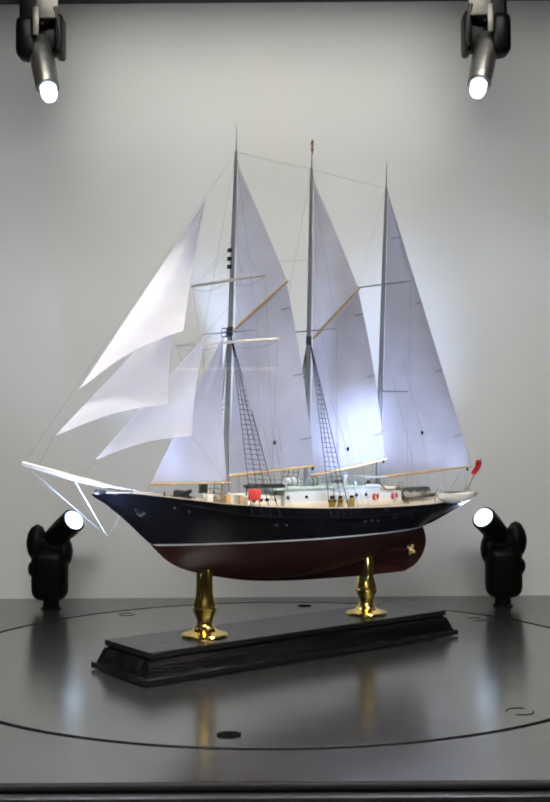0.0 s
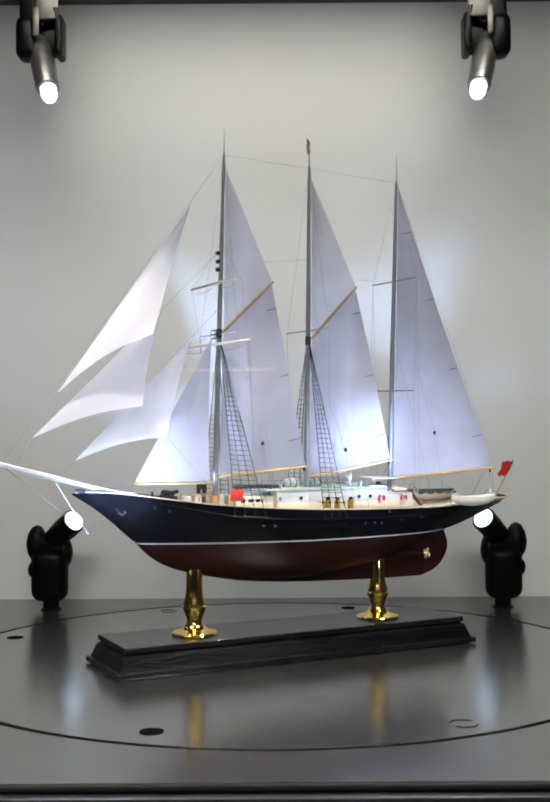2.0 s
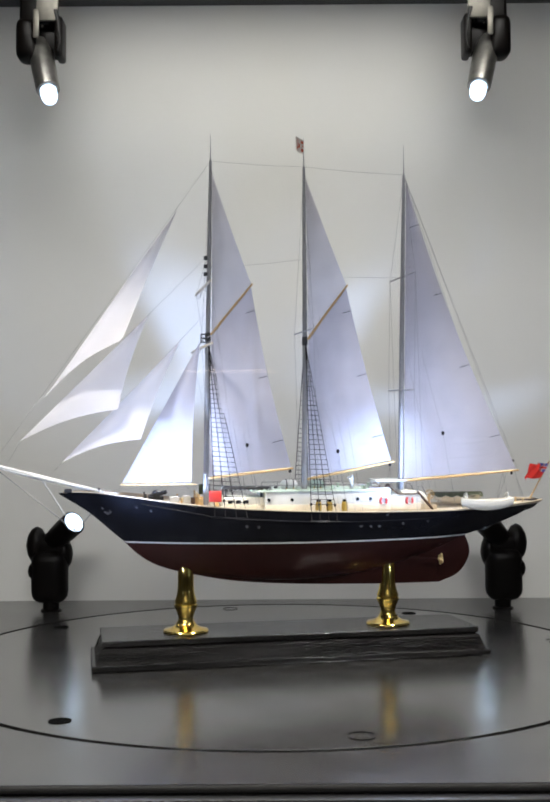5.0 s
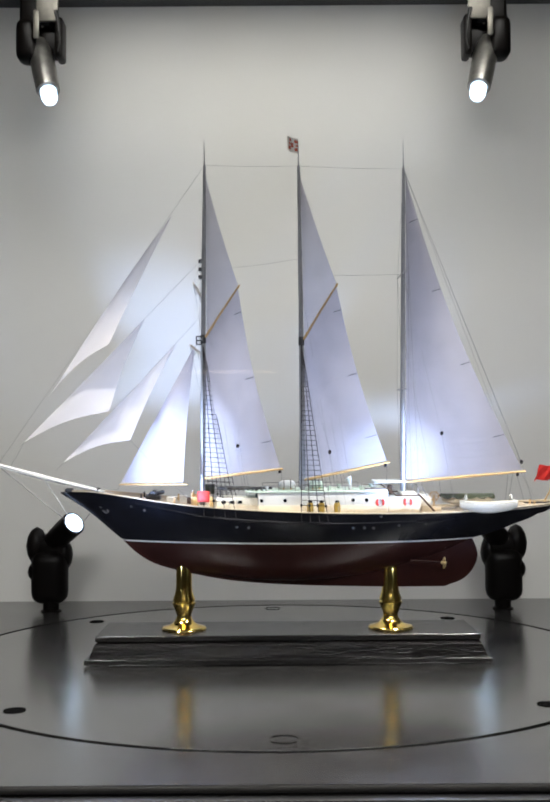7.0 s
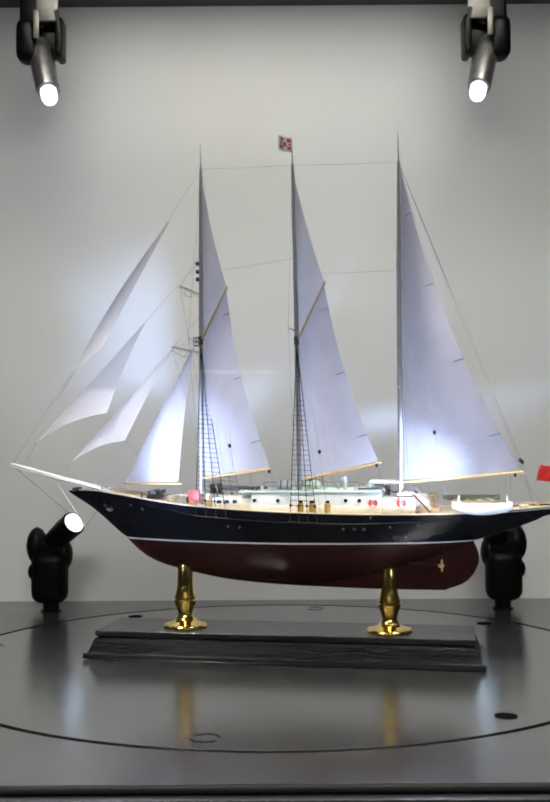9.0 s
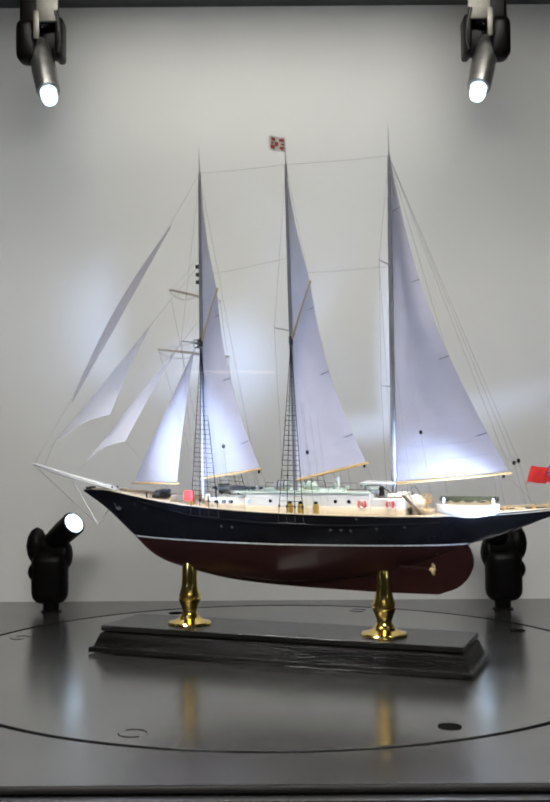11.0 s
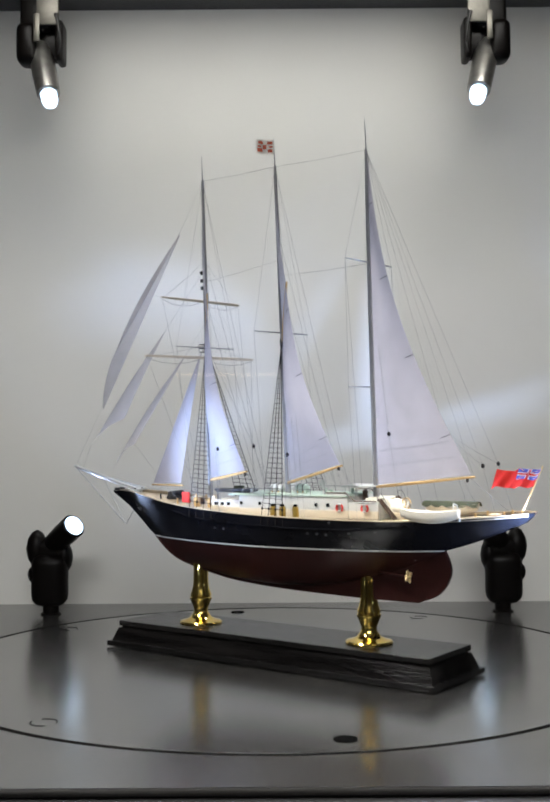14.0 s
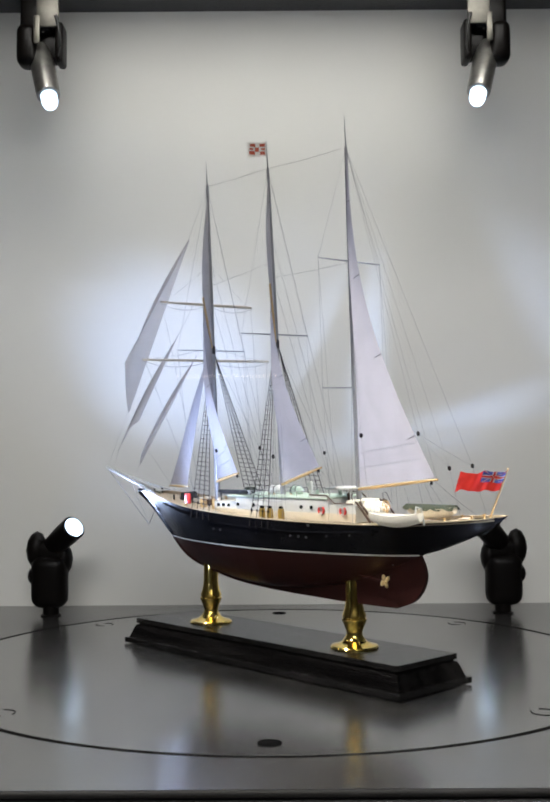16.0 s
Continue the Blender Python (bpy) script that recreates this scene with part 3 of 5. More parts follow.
def build_hull():
    bm = bmesh.new()
    skin(bm, stations(-0.2424, 0.314, 90), lambda x: max(WL, smooth_table(BILGE, x)), lambda x: smooth_table(SHEER, x), 10)
    # transom
    zs = hull_rows(0, smooth_table(BILGE, 0.314), smooth_table(SHEER, 0.314), 4)
    a = [bm.verts.new((0.314, -half_breadth(0.314, z), z)) for z in zs]
    b = [bm.verts.new((0.314, half_breadth(0.314, z), z)) for z in zs]
    for k in range(4):
        bm.faces.new((a[k], b[k], b[k + 1], a[k + 1]))
    # counter underside, closed along the centre
    bmesh.ops.remove_doubles(bm, verts=bm.verts, dist=0.0017)
    topside = part("topside", bm, HULL_BLACK, ship, "gloss black upper hull")
    bm = bmesh.new()
    skin(bm, stations(-0.1738, 0.1905, 110), keel_line, lambda x: WL, 20)
    skin(bm, stations(0.1905, 0.2225, 12), lambda x: min(smooth_table(BILGE, x), WL - 1e-4), lambda x: WL, 8)
    bmesh.ops.remove_doubles(bm, verts=bm.verts, dist=1e-5)
    part("bottom", bm, HULL_RED, ship, "oxblood red underwater hull")
    bm = bmesh.new()
    tab = [(0.1880, 0.0776), (0.2070, 0.0838), (0.2185, 0.0929), (0.2254, 0.1044), (0.2272, 0.1129), (0.2256, 0.1216), (0.2211, 0.1318)]
    for side in (-1, 1):
        zs = [0.0776 + (0.1318 - 0.0776) * k / 24 for k in range(25)]
        curve = [(0.1905 if k == 0 else smooth_table([(b, a) for a, b in tab], z), z) for k, z in enumerate(zs)]
        vs = [bm.verts.new((0.1880, side * 0.0026, 0.1318)), bm.verts.new((0.1880, side * 0.0026, 0.0776))] + [bm.verts.new((px, side * 0.0024, pz)) for px, pz in curve]
        bm.faces.new(vs)
    bm.verts.ensure_lookup_table()
    n = 27
    for k in range(n):
        bm.faces.new((bm.verts[k], bm.verts[(k + 1) % n], bm.verts[n + (k + 1) % n], bm.verts[n + k]))
    part("rudder", bm, HULL_RED, ship, "oxblood red rudder")
    bm = bmesh.new()
    skin(bm, stations(-0.1720, 0.2220, 70), lambda x: max(WL - 0.0008, keel_line(x)), lambda x: max(WL + 0.0009, keel_line(x) + 1e-4), 1, 0.0005)
    part("waterline", bm, WHITE, ship, "thin white waterline stripe")
    bm = bmesh.new()
    for side in (-1, 1):
        pts = []
        for x in stations(-0.155, 0.20, 40):
            z = smooth_table([(-0.155, 0.1755), (-0.1045, 0.1665), (-0.0763, 0.1612), (-0.020, 0.1572), (0.036, 0.1548), (0.0917, 0.1540), (0.1472, 0.1553), (0.20, 0.158)], x)
            pts.append((x, side * (half_breadth(x, z) + 0.0004), z))
        tube(bm, pts, 0.0012, 8)
    part("rubbing_strake", bm, HULL_BLACK, ship, "raised black strake along the side")
    # deck, rail
    bm = bmesh.new()
    prev = None
    for x in stations(-0.236, 0.312, 70):
        z = smooth_table(SHEER, x) - 0.0028
        y = max(half_breadth(x, z) - 0.0004, 0.0005)
        row = [bm.verts.new((x, -y, z)), bm.verts.new((x, 0, z + 0.0009)), bm.verts.new((x, y, z))]
        if prev:
            for k in range(2):
                bm.faces.new((prev[k], row[k], row[k + 1], prev[k + 1]))
        prev = row
    part("deck", bm, DECK, ship, "pale planked wooden deck")
    bm = bmesh.new()
    for side in (-1, 1):
        prev = None
        for x in stations(-0.238, 0.314, 80):
            z = smooth_table(SHEER, x)
            y = half_breadth(x, z)
            w = min(0.0026, y * 0.8)
            row = [bm.verts.new((x, side * (y + 0.0004), z - 0.0003)), bm.verts.new((x, side * (y + 0.0004), z + 0.0008)),
                   bm.verts.new((x, side * (y - w), z + 0.0008)), bm.verts.new((x, side * (y - w), z - 0.0026))]
            if prev:
                for k in range(3):
                    bm.faces.new((prev[k], row[k], row[k + 1], prev[k + 1]))
            prev = row
    part("rail", bm, DECK, ship, "pale wooden rail cap")
    return topside


topside = build_hull()


def build_screw():
    for side in (-1, 1):
        bm = bmesh.new()
        tube(bm, [(0.150, side * 0.0125, 0.1085), (0.1865, side * 0.0160, 0.1062)], 0.0011, 8)
        shaft = part("propeller_shaft", bm, HULL_RED, ship, "oxblood propeller shaft")
        bm = bmesh.new()
        blob(bm, (0.1865, side * 0.0160, 0.1062), (0.0038, 0.0023, 0.0023))
        for k in range(4):
            a = 2 * math.pi * k / 4 + 0.4
            blob(bm, (0.1872, side * 0.0160 + 0.0044 * math.cos(a), 0.1062 + 0.0044 * math.sin(a)), (0.0013, 0.0025, 0.0032), pose(0, 0, 0, math.degrees(a) - 90, 0, 0))
        part("propeller", bm, BRASS_DULL, ship, "brass four-bladed propeller")


build_screw()

# masts: name, foot, hounds, top, tip of the pole above
MASTS = {
    "fore": ((-0.0828, 0, 0.166), (-0.0808, 0, 0.360), (-0.0785, 0, 0.5545), (-0.0788, 0, 0.5850)),
    "main": ((0.0302, 0, 0.163), (0.0299, 0, 0.357), (0.0280, 0, 0.5530), (0.0276, 0, 0.5860)),
    "mizzen": ((0.1434, 0, 0.163), (0.1452, 0, 0.392), (0.1467, 0, 0.5495), (0.1465, 0, 0.5835)),
}


def build_masts():
    for key, (foot, hound, top, tip) in MASTS.items():
        bm = bmesh.new()
        f, h, t = Vector(foot), Vector(hound), Vector(top)
        tube(bm, [f, f.lerp(h, 0.5), h, h.lerp(t, 0.5), t.lerp(h, 0.08), t], [0.0031, 0.0030, 0.0027, 0.0023, 0.0017, 0.0015], 14)
        m = part("mast", bm, MAST, ship, "grey painted mast")
        bm = bmesh.new()
        tube(bm, [t - Vector((0, 0, 0.002)), t + Vector((0, 0, 0.002)), Vector(tip)], [0.0017, 0.0007, 0.00022], 8)
        part("pole", bm, MAST, m, "thin dark pole")
        if key != "mizzen":
            bm = bmesh.new()
            tube(bm, [h - Vector((0, 0, 0.007)), h - Vector((0, 0, 0.006)), h + Vector((0, 0, 0.002)), h + Vector((0, 0, 0.003))], [0.0028, 0.0033, 0.0033, 0.0026], 12)
            part("hoop", bm, MAST_DARK, m, "dark band at the hounds")


build_masts()


def patch(bm, tack, throat, peak, clew, belly, nu=16, nv=28, leech=0.0, foot=0.0, luff=0.0, twist=0.0):
    """A sail between four corners (throat and peak may be one), with belly as a vector, and round or hollow edges."""
    a, b, c, d = Vector(tack), Vector(throat), Vector(peak), Vector(clew)
    bel = Vector(belly)
    ed = (d - a).normalized()
    grid = []
    for j in range(nv + 1):
        v = j / nv
        row = []
        for i in range(nu + 1):
            u = i / nu
            p = a * (1 - u) * (1 - v) + d * u * (1 - v) + b * (1 - u) * v + c * u * v
            p = p + bel * (math.sin(math.pi * min(1, u ** 0.8)) * math.sin(math.pi * min(1.0, v * 0.92 + 0.08 * (1 - u))) )
            p = p + ed * (leech * u * math.sin(math.pi * v)) + Vector((0, 0, foot * math.sin(math.pi * u) * (1 - v) ** 2)) - ed * (luff * (1 - u) * math.sin(math.pi * v))
            p = p - Vector((0, twist * u * math.sin(math.pi * v), 0))
            row.append(bm.verts.new(p))
        grid.append(row)
    for j in range(nv):
        for i in range(nu):
            q = [grid[j][i], grid[j][i + 1], grid[j + 1][i + 1], grid[j + 1][i]]
            bm.faces.new(q)
    bmesh.ops.remove_doubles(bm, verts=bm.verts, dist=1e-6)


def spar(name, a, b, r, mat, label):
    bm = bmesh.new()
    a, b = Vector(a), Vector(b)
    tube(bm, [a, a.lerp(b, 0.1), a.lerp(b, 0.6), b], [r * 0.8, r, r * 0.95, r * 0.65], 10)
    return part(name, bm, mat, ship, label)


def on_sail(tack, throat, peak, clew, belly, u, v, leech=0.0, twist=0.0):
    a, b, c, d = Vector(tack), Vector(throat), Vector(peak), Vector(clew)
    ed = (d - a).normalized()
    p = a * (1 - u) * (1 - v) + d * u * (1 - v) + b * (1 - u) * v + c * u * v
    return p + Vector(belly) * (math.sin(math.pi * min(1, u ** 0.8)) * math.sin(math.pi * min(1.0, v * 0.92 + 0.08 * (1 - u)))) + ed * (leech * u * math.sin(math.pi * v)) - Vector((0, twist * u * math.sin(math.pi * v), 0))


def battens(sail, corners, belly, vs, length, leech, twist):
    """Short dark battens that run in from the leech, dropping a little towards the mast."""
    for v in vs:
        p0 = on_sail(*corners, belly, 1.0, v, leech, twist)
        width = (p0 - on_sail(*corners, belly, 0.0, v, leech, twist)).length
        rise = max(abs(corners[2][2] - corners[3][2]), 1e-4)
        pts, w = [p0], v
        for k in range(1, 7):
            u = 1 - length / width * k / 6
            for _ in range(6):
                q = on_sail(*corners, belly, u, w, leech, twist)
                w += (p0.z - 0.28 * (p0.x - q.x) - q.z) / rise * 0.8
            pts.append(on_sail(*corners, belly, u, w, leech, twist))
        bm = bmesh.new()
        tube(bm, pts, 0.00045, 4)
        part("batten", bm, BATTEN, sail, "dark sail batten")


FORE = ((-0.0790, -0.003, 0.2035), (-0.0775, -0.004, 0.3600), (-0.0400, -0.0460, 0.4095), (0.0050, -0.0443, 0.2150))
MAIN = ((0.0335, -0.003, 0.2010), (0.0330, -0.004, 0.3570), (0.0670, -0.0420, 0.4115), (0.1215, -0.0344, 0.2210))
MIZ = ((0.1475, -0.002, 0.1980), (0.1490, -0.001, 0.5400), (0.1492, -0.001, 0.5400), (0.2700, -0.0360, 0.2105))


def build_sails():
    for corners, belly, nm in ((FORE, (0.002, -0.012, 0), "gaff_sail"), (MAIN, (0.002, -0.012, 0), "gaff_sail")):
        bm = bmesh.new()
        patch(bm, *corners, belly, leech=-0.0055, twist=0.0125)
        s = part(nm, bm, SAIL, ship, "white gaff sail, thin cloth lit through")
        battens(s, corners, belly, (0.155, 0.51, 0.87), 0.0140, -0.0055, 0.0125)
        for row_v in (0.075, 0.135):
            bm = bmesh.new()
            for k in range(20):
                p = on_sail(*corners, belly, 0.05 + 0.9 * k / 19, row_v, -0.0055, 0.0125)
                tube(bm, [p + Vector((0, -0.0004, 0.0008)), p + Vector((0, -0.0007, -0.0008))], 0.00018, 4)
            tagged(part("reef_points", bm, MAST, s), kind="stuff")
    belly = (0.002, -0.010, 0)
    bm = bmesh.new()
    patch(bm, *MIZ, belly, leech=-0.0145, twist=0.019)
    s = part("mizzen_sail", bm, SAIL, ship, "tall white three-cornered mizzen sail")
    battens(s, MIZ, belly, (0.12, 0.363, 0.61, 0.85), 0.0140, -0.0145, 0.019)
    for row_v in (0.055, 0.10):
        bm = bmesh.new()
        for k in range(26):
            u = 0.04 + 0.9 * k / 25
            p = on_sail(*MIZ, belly, u, row_v, -0.0145, 0.019)
            tube(bm, [p + Vector((0, -0.0004, 0.0010)), p + Vector((0, -0.0008, -0.0008))], 0.00028, 4)
        tagged(part("reef_points", bm, MAST, s), kind="stuff")
    # topsails between gaff and masthead
    for head, jaw, peak in (((-0.0768, -0.002, 0.5400), (-0.0770, -0.004, 0.3640), (-0.0400, -0.0460, 0.4130)), ((0.0298, -0.002, 0.5400), (0.0332, -0.004, 0.3610), (0.0670, -0.0420, 0.4150))):
        bm = bmesh.new()
        patch(bm, jaw, head, head, peak, (0.0015, -0.005, 0), leech=-0.002, twist=0.004)
        part("topsail", bm, TOPSAIL, ship, "white three-cornered topsail")
    # headsails
    for tack, head, clew, bel, lee, ft in (
            ((-0.2585, 0, 0.2890), (-0.1165, 0, 0.4960), (-0.1781, -0.0602, 0.3490), (-0.004, -0.012, 0.0), -0.002, 0.008),
            ((-0.2834, 0, 0.2430), (-0.1470, 0, 0.3808), (-0.1810, -0.0400, 0.2770), (0.0, -0.007, 0.0), -0.004, 0.006),
            ((-0.2391, 0, 0.2200), (-0.1115, 0, 0.3531), (-0.1575, -0.0480, 0.2460), (0.0, -0.007, 0.0), -0.003, 0.005)):
        bm = bmesh.new()
        patch(bm, tack, head, head, clew, bel, leech=lee, foot=ft)
        part("jib", bm, JIB, ship, "thin white three-cornered jib")
    bm = bmesh.new()
    patch(bm, (-0.1745, 0, 0.1965), (-0.0900, 0, 0.3520), (-0.0899, 0, 0.3520), (-0.1020, -0.0305, 0.1985), (0.0, -0.006, 0.0), leech=-0.002)
    part("staysail", bm, SAIL, ship, "white boomed staysail, brightly lit")
    spar("staysail_boom", (-0.1765, 0, 0.1945), (-0.0970, -0.0325, 0.1965), 0.0012, SPAR, "varnished wooden boom")
    spar("gaff", (-0.0780, -0.004, 0.3600), (-0.0385, -0.0467, 0.4130), 0.0017, SPAR, "varnished wooden gaff")
    spar("gaff", (0.0325, -0.004, 0.3570), (0.0685, -0.0425, 0.4150), 0.0017, SPAR, "varnished wooden gaff")
    spar("boom", (-0.0795, -0.003, 0.2010), (0.0075, -0.0445, 0.2137), 0.0017, SPAR, "varnished wooden boom")
    spar("boom", (0.0325, -0.003, 0.1985), (0.1250, -0.0348, 0.2195), 0.0017, SPAR, "varnished wooden boom")
    spar("boom", (0.1465, -0.003, 0.1955), (0.2735, -0.0365, 0.2087), 0.0017, SPAR, "varnished wooden boom")


build_sails()


def build_spars():
    spar("bowsprit", (-0.195, 0, 0.1855), (-0.3150, 0, 0.2180), 0.0024, WHITE, "white painted bowsprit")
    spar("yard", (-0.0865, 0.0700, 0.4125), (-0.0865, -0.0700, 0.4125), 0.0017, YARD, "pale yard across the foremast")
    spar("yard", (-0.0885, 0.0975, 0.3455), (-0.0885, -0.0975, 0.3455), 0.0017, YARD, "pale yard across the foremast")
    spar("spreader", (-0.0820, 0.0520, 0.3570), (-0.0820, -0.0520, 0.3570), 0.0007, MAST, "thin grey spreader")
    spar("spreader", (0.0285, 0.0520, 0.3660), (0.0285, -0.0500, 0.3660), 0.0008, MAST, "thin grey spreader")
    spar("spreader", (0.1452, 0.0475, 0.4310), (0.1452, -0.0470, 0.4310), 0.0009, MAST, "thin grey spreader")
    spar("spreader", (0.1440, 0.0475, 0.3000), (0.1440, -0.0475, 0.3000), 0.0009, MAST, "thin grey spreader")
    # lanterns on the fore side of the foremast
    for z in (0.4460, 0.4367, 0.4280):
        bm = bmesh.new()
        box(bm, (-0.0838, 0, z), (0.0040, 0.0045, 0.0042), 0.0006)
        part("lantern", bm, MAST_DARK, ship, "small black mast lantern")
    # light cage below the yard
    bm = bmesh.new()
    for z in (0.352, 0.3565, 0.361):
        tube(bm, [(-0.0885, -0.005, z), (-0.0885, 0.005, z), (-0.0825, 0.005, z), (-0.0825, -0.005, z), (-0.0885, -0.005, z)], 0.0004, 4)
    for px, py in ((-0.0885, -0.005), (-0.0885, 0.005), (-0.0825, 0.005), (-0.0825, -0.005)):
        tube(bm, [(px, py, 0.352), (px, py, 0.361)], 0.0004, 4)
    part("cage", bm, MAST_DARK, ship, "small wire cage on the foremast")
    # net under the bowsprit
    bm = bmesh.new()
    prev = None
    for k in range(13):
        u = k / 12
        x = -0.3135 + u * 0.1205
        zc = 0.2155 - 0.0275 * u
        w = 0.0012 + 0.0145 * u
        row = [bm.verts.new((x, s * w, zc - 0.0035 * math.sin(math.pi * u) * (1 - abs(s)) - 0.0005)) for s in (-1, -0.5, 0, 0.5, 1)]
        if prev:
            for j in range(4):
                bm.faces.new((prev[j], row[j], row[j + 1], prev[j + 1]))
        prev = row
    net = part("bowsprit_net", bm, NET, ship, "white safety netting under the bowsprit")
    edge = lambda u, s: (-0.3135 + u * 0.1205, s * (0.0012 + 0.0145 * u), 0.2150 - 0.0275 * u)
    for s in (-1, 1):
        bm = bmesh.new()
        tube(bm, [edge(k / 8, s) for k in range(9)], 0.0005, 6)
        part("net_rope", bm, WHITE, net, "white edge rope")
        bm = bmesh.new()
        tube(bm, [edge(1.0, s), (-0.1800, s * 0.0205, 0.1870)], 0.0005, 6)
        part("net_rope", bm, WHITE, net, "white edge rope")
    bm = bmesh.new()
    for k in range(1, 24):
        u = k / 24
        mid = (edge(u, 0)[0], 0, edge(u, 0)[2] - 0.0036 * math.sin(math.pi * u))
        tube(bm, [edge(u, -1), mid, edge(min(1, u + 0.05), 1)], 0.00022, 4)
        tube(bm, [edge(u, 1), mid, edge(min(1, u + 0.05), -1)], 0.00022, 4)
    tagged(part("net_strands", bm, WHITE, net), kind="stuff")
    # fairleads at the stem head
    for s in (-1, 1):
        bm = bmesh.new()
        box(bm, (-0.2330, s * 0.0042, 0.1885), (0.0080, 0.0026, 0.0036), 0.0006)
        part("fairlead", bm, MAST_DARK, ship, "small dark fairlead at the stem")
    bm = bmesh.new()
    tube(bm, [(-0.2610, 0, 0.2010), (-0.2240, 0, 0.1440)], 0.0006, 8)
    part("dolphin_striker", bm, WHITE, ship, "white dolphin striker")


build_spars()


def build_rigging():
    # shrouds with ratlines
    for mast_x, top, x0, dx in ((-0.0810, 0.352, -0.0785, 0.0118), (0.0300, 0.352, 0.0270, 0.0098)):
        for side in (-1, 1):
            feet = []
            for k in range(4):
                x = x0 + dx * k
                z = smooth_table(SHEER, x)
                feet.append(Vector((x, side * (half_breadth(x, z) + 0.001), z - 0.010)))
            bm = bmesh.new()
            tube(bm, [f + Vector((d, side * 0.0006, 0)) for f, d in zip((feet[0], feet[1], feet[2], feet[3]), (-0.003, 0, 0, 0.003))], 0.0007, 6)
            part("channel", bm, HULL_BLACK, ship, "narrow black channel board")
            head = Vector((mast_x, side * 0.003, top))
            s = new("shroud_set")
            s.parent = ship
            for f in feet:
                bm = bmesh.new()
                tube(bm, [f, head], 0.00042, 4)
                part("shroud", bm, ROPE, s, "black tarred shroud")
            for j in range(30):
                v = 0.09 + 0.80 * j / 29
                bm = bmesh.new()
                tube(bm, [feet[0].lerp(head, v), feet[3].lerp(head, v)], 0.00028, 4)
                part("ratline", bm, ROPE, s)
            for f in feet:
                bm = bmesh.new()
                up = (head - f).normalized()
                blob(bm, f + up * 0.010, (0.0014, 0.0008, 0.0018))
                blob(bm, f + up * 0.018, (0.0014, 0.0008, 0.0018))
                tube(bm, [f, f + up * 0.010], 0.0007, 5)
                part("deadeye", bm, ROPE, s, "small black deadeyes")
    lines = []
    F, M, Z = MASTS["fore"], MASTS["main"], MASTS["mizzen"]
    # stays of the headsails and between the mastheads
    lines += [((-0.3140, 0, 0.2165), F[2]), ((-0.2880, 0, 0.2385), (-0.0800, 0, 0.4500)), ((-0.3000, 0, 0.2140), (-0.2834, 0, 0.2430)), ((-0.2480, 0, 0.2100), (-0.0815, 0, 0.3860)),
              ((-0.1800, 0, 0.1860), (-0.0815, 0, 0.3640)), (F[2], M[2]), (M[2], Z[2])]
    lines += [((-0.0785, 0, 0.4350), (0.0290, 0, 0.4480)), ((0.0290, 0, 0.4300), (0.1450, 0, 0.4300))]
    # backstays and topmast shrouds
    for side in (-1, 1):
        lines += [(F[2], (-0.0820, side * 0.0520, 0.3570)), ((-0.0820, side * 0.0520, 0.3570), (-0.0700, side * 0.0460, 0.1720)),
                  (M[2], (0.0285, side * 0.0500, 0.3660)), ((0.0285, side * 0.0500, 0.3660), (0.0350, side * 0.0500, 0.1660)),
                  (Z[2], (0.1452, side * 0.0470, 0.4310)), ((0.1452, side * 0.0470, 0.4310), (0.1440, side * 0.0475, 0.3000)), ((0.1440, side * 0.0475, 0.3000), (0.1480, side * 0.0470, 0.1650)),
                  ((0.1452, side * 0.0470, 0.4310), (0.1560, side * 0.0460, 0.1650)), (F[2], (-0.0300, side * 0.0485, 0.1690)), (M[2], (0.0850, side * 0.0490, 0.1650)),
                  (F[1], (-0.0885, side * 0.0900, 0.3455)), ((-0.0795, 0, 0.4600), (-0.0865, side * 0.0650, 0.4125))]
    # sheets, topping lifts
    lines += [((0.2680, -0.0355, 0.2080), (0.2950, -0.0050, 0.1720)), ((0.2600, -0.0340, 0.2070), (0.2620, 0.0, 0.1690)), ((0.2550, -0.0330, 0.2065), (0.2560, -0.012, 0.1690)),
              ((0.0060, -0.0440, 0.2120), (0.0060, -0.0100, 0.1820)), ((0.1220, -0.0340, 0.2180), (0.1240, -0.006, 0.1900)),
              ((-0.1575, -0.0480, 0.2460), (-0.0900, -0.0440, 0.1760)),
              ((0.2720, -0.0360, 0.2100), Z[2])]
    # span of the mizzen topping lift, with its block amidships
    lines += [(Z[2], (0.2277, -0.004, 0.2506)), ((0.2277, -0.004, 0.2506), (0.2735, 0.018, 0.2180)), ((0.2277, -0.004, 0.2506), (0.2735, -0.018, 0.2180))]
    bm = bmesh.new()
    blob(bm, (0.2277, -0.004, 0.2506), (0.0019, 0.0015, 0.0024))
    part("pulley_block", bm, ROPE, ship, "small black pulley block")
    # blocks under the ends of the booms
    for p in ((0.0040, -0.0435, 0.2105), (0.1200, -0.0340, 0.2160), (0.2650, -0.0350, 0.2052)):
        bm = bmesh.new()
        blob(bm, p, (0.0017, 0.0012, 0.0019))
        part("pulley_block", bm, ROPE, ship, "small black pulley block")
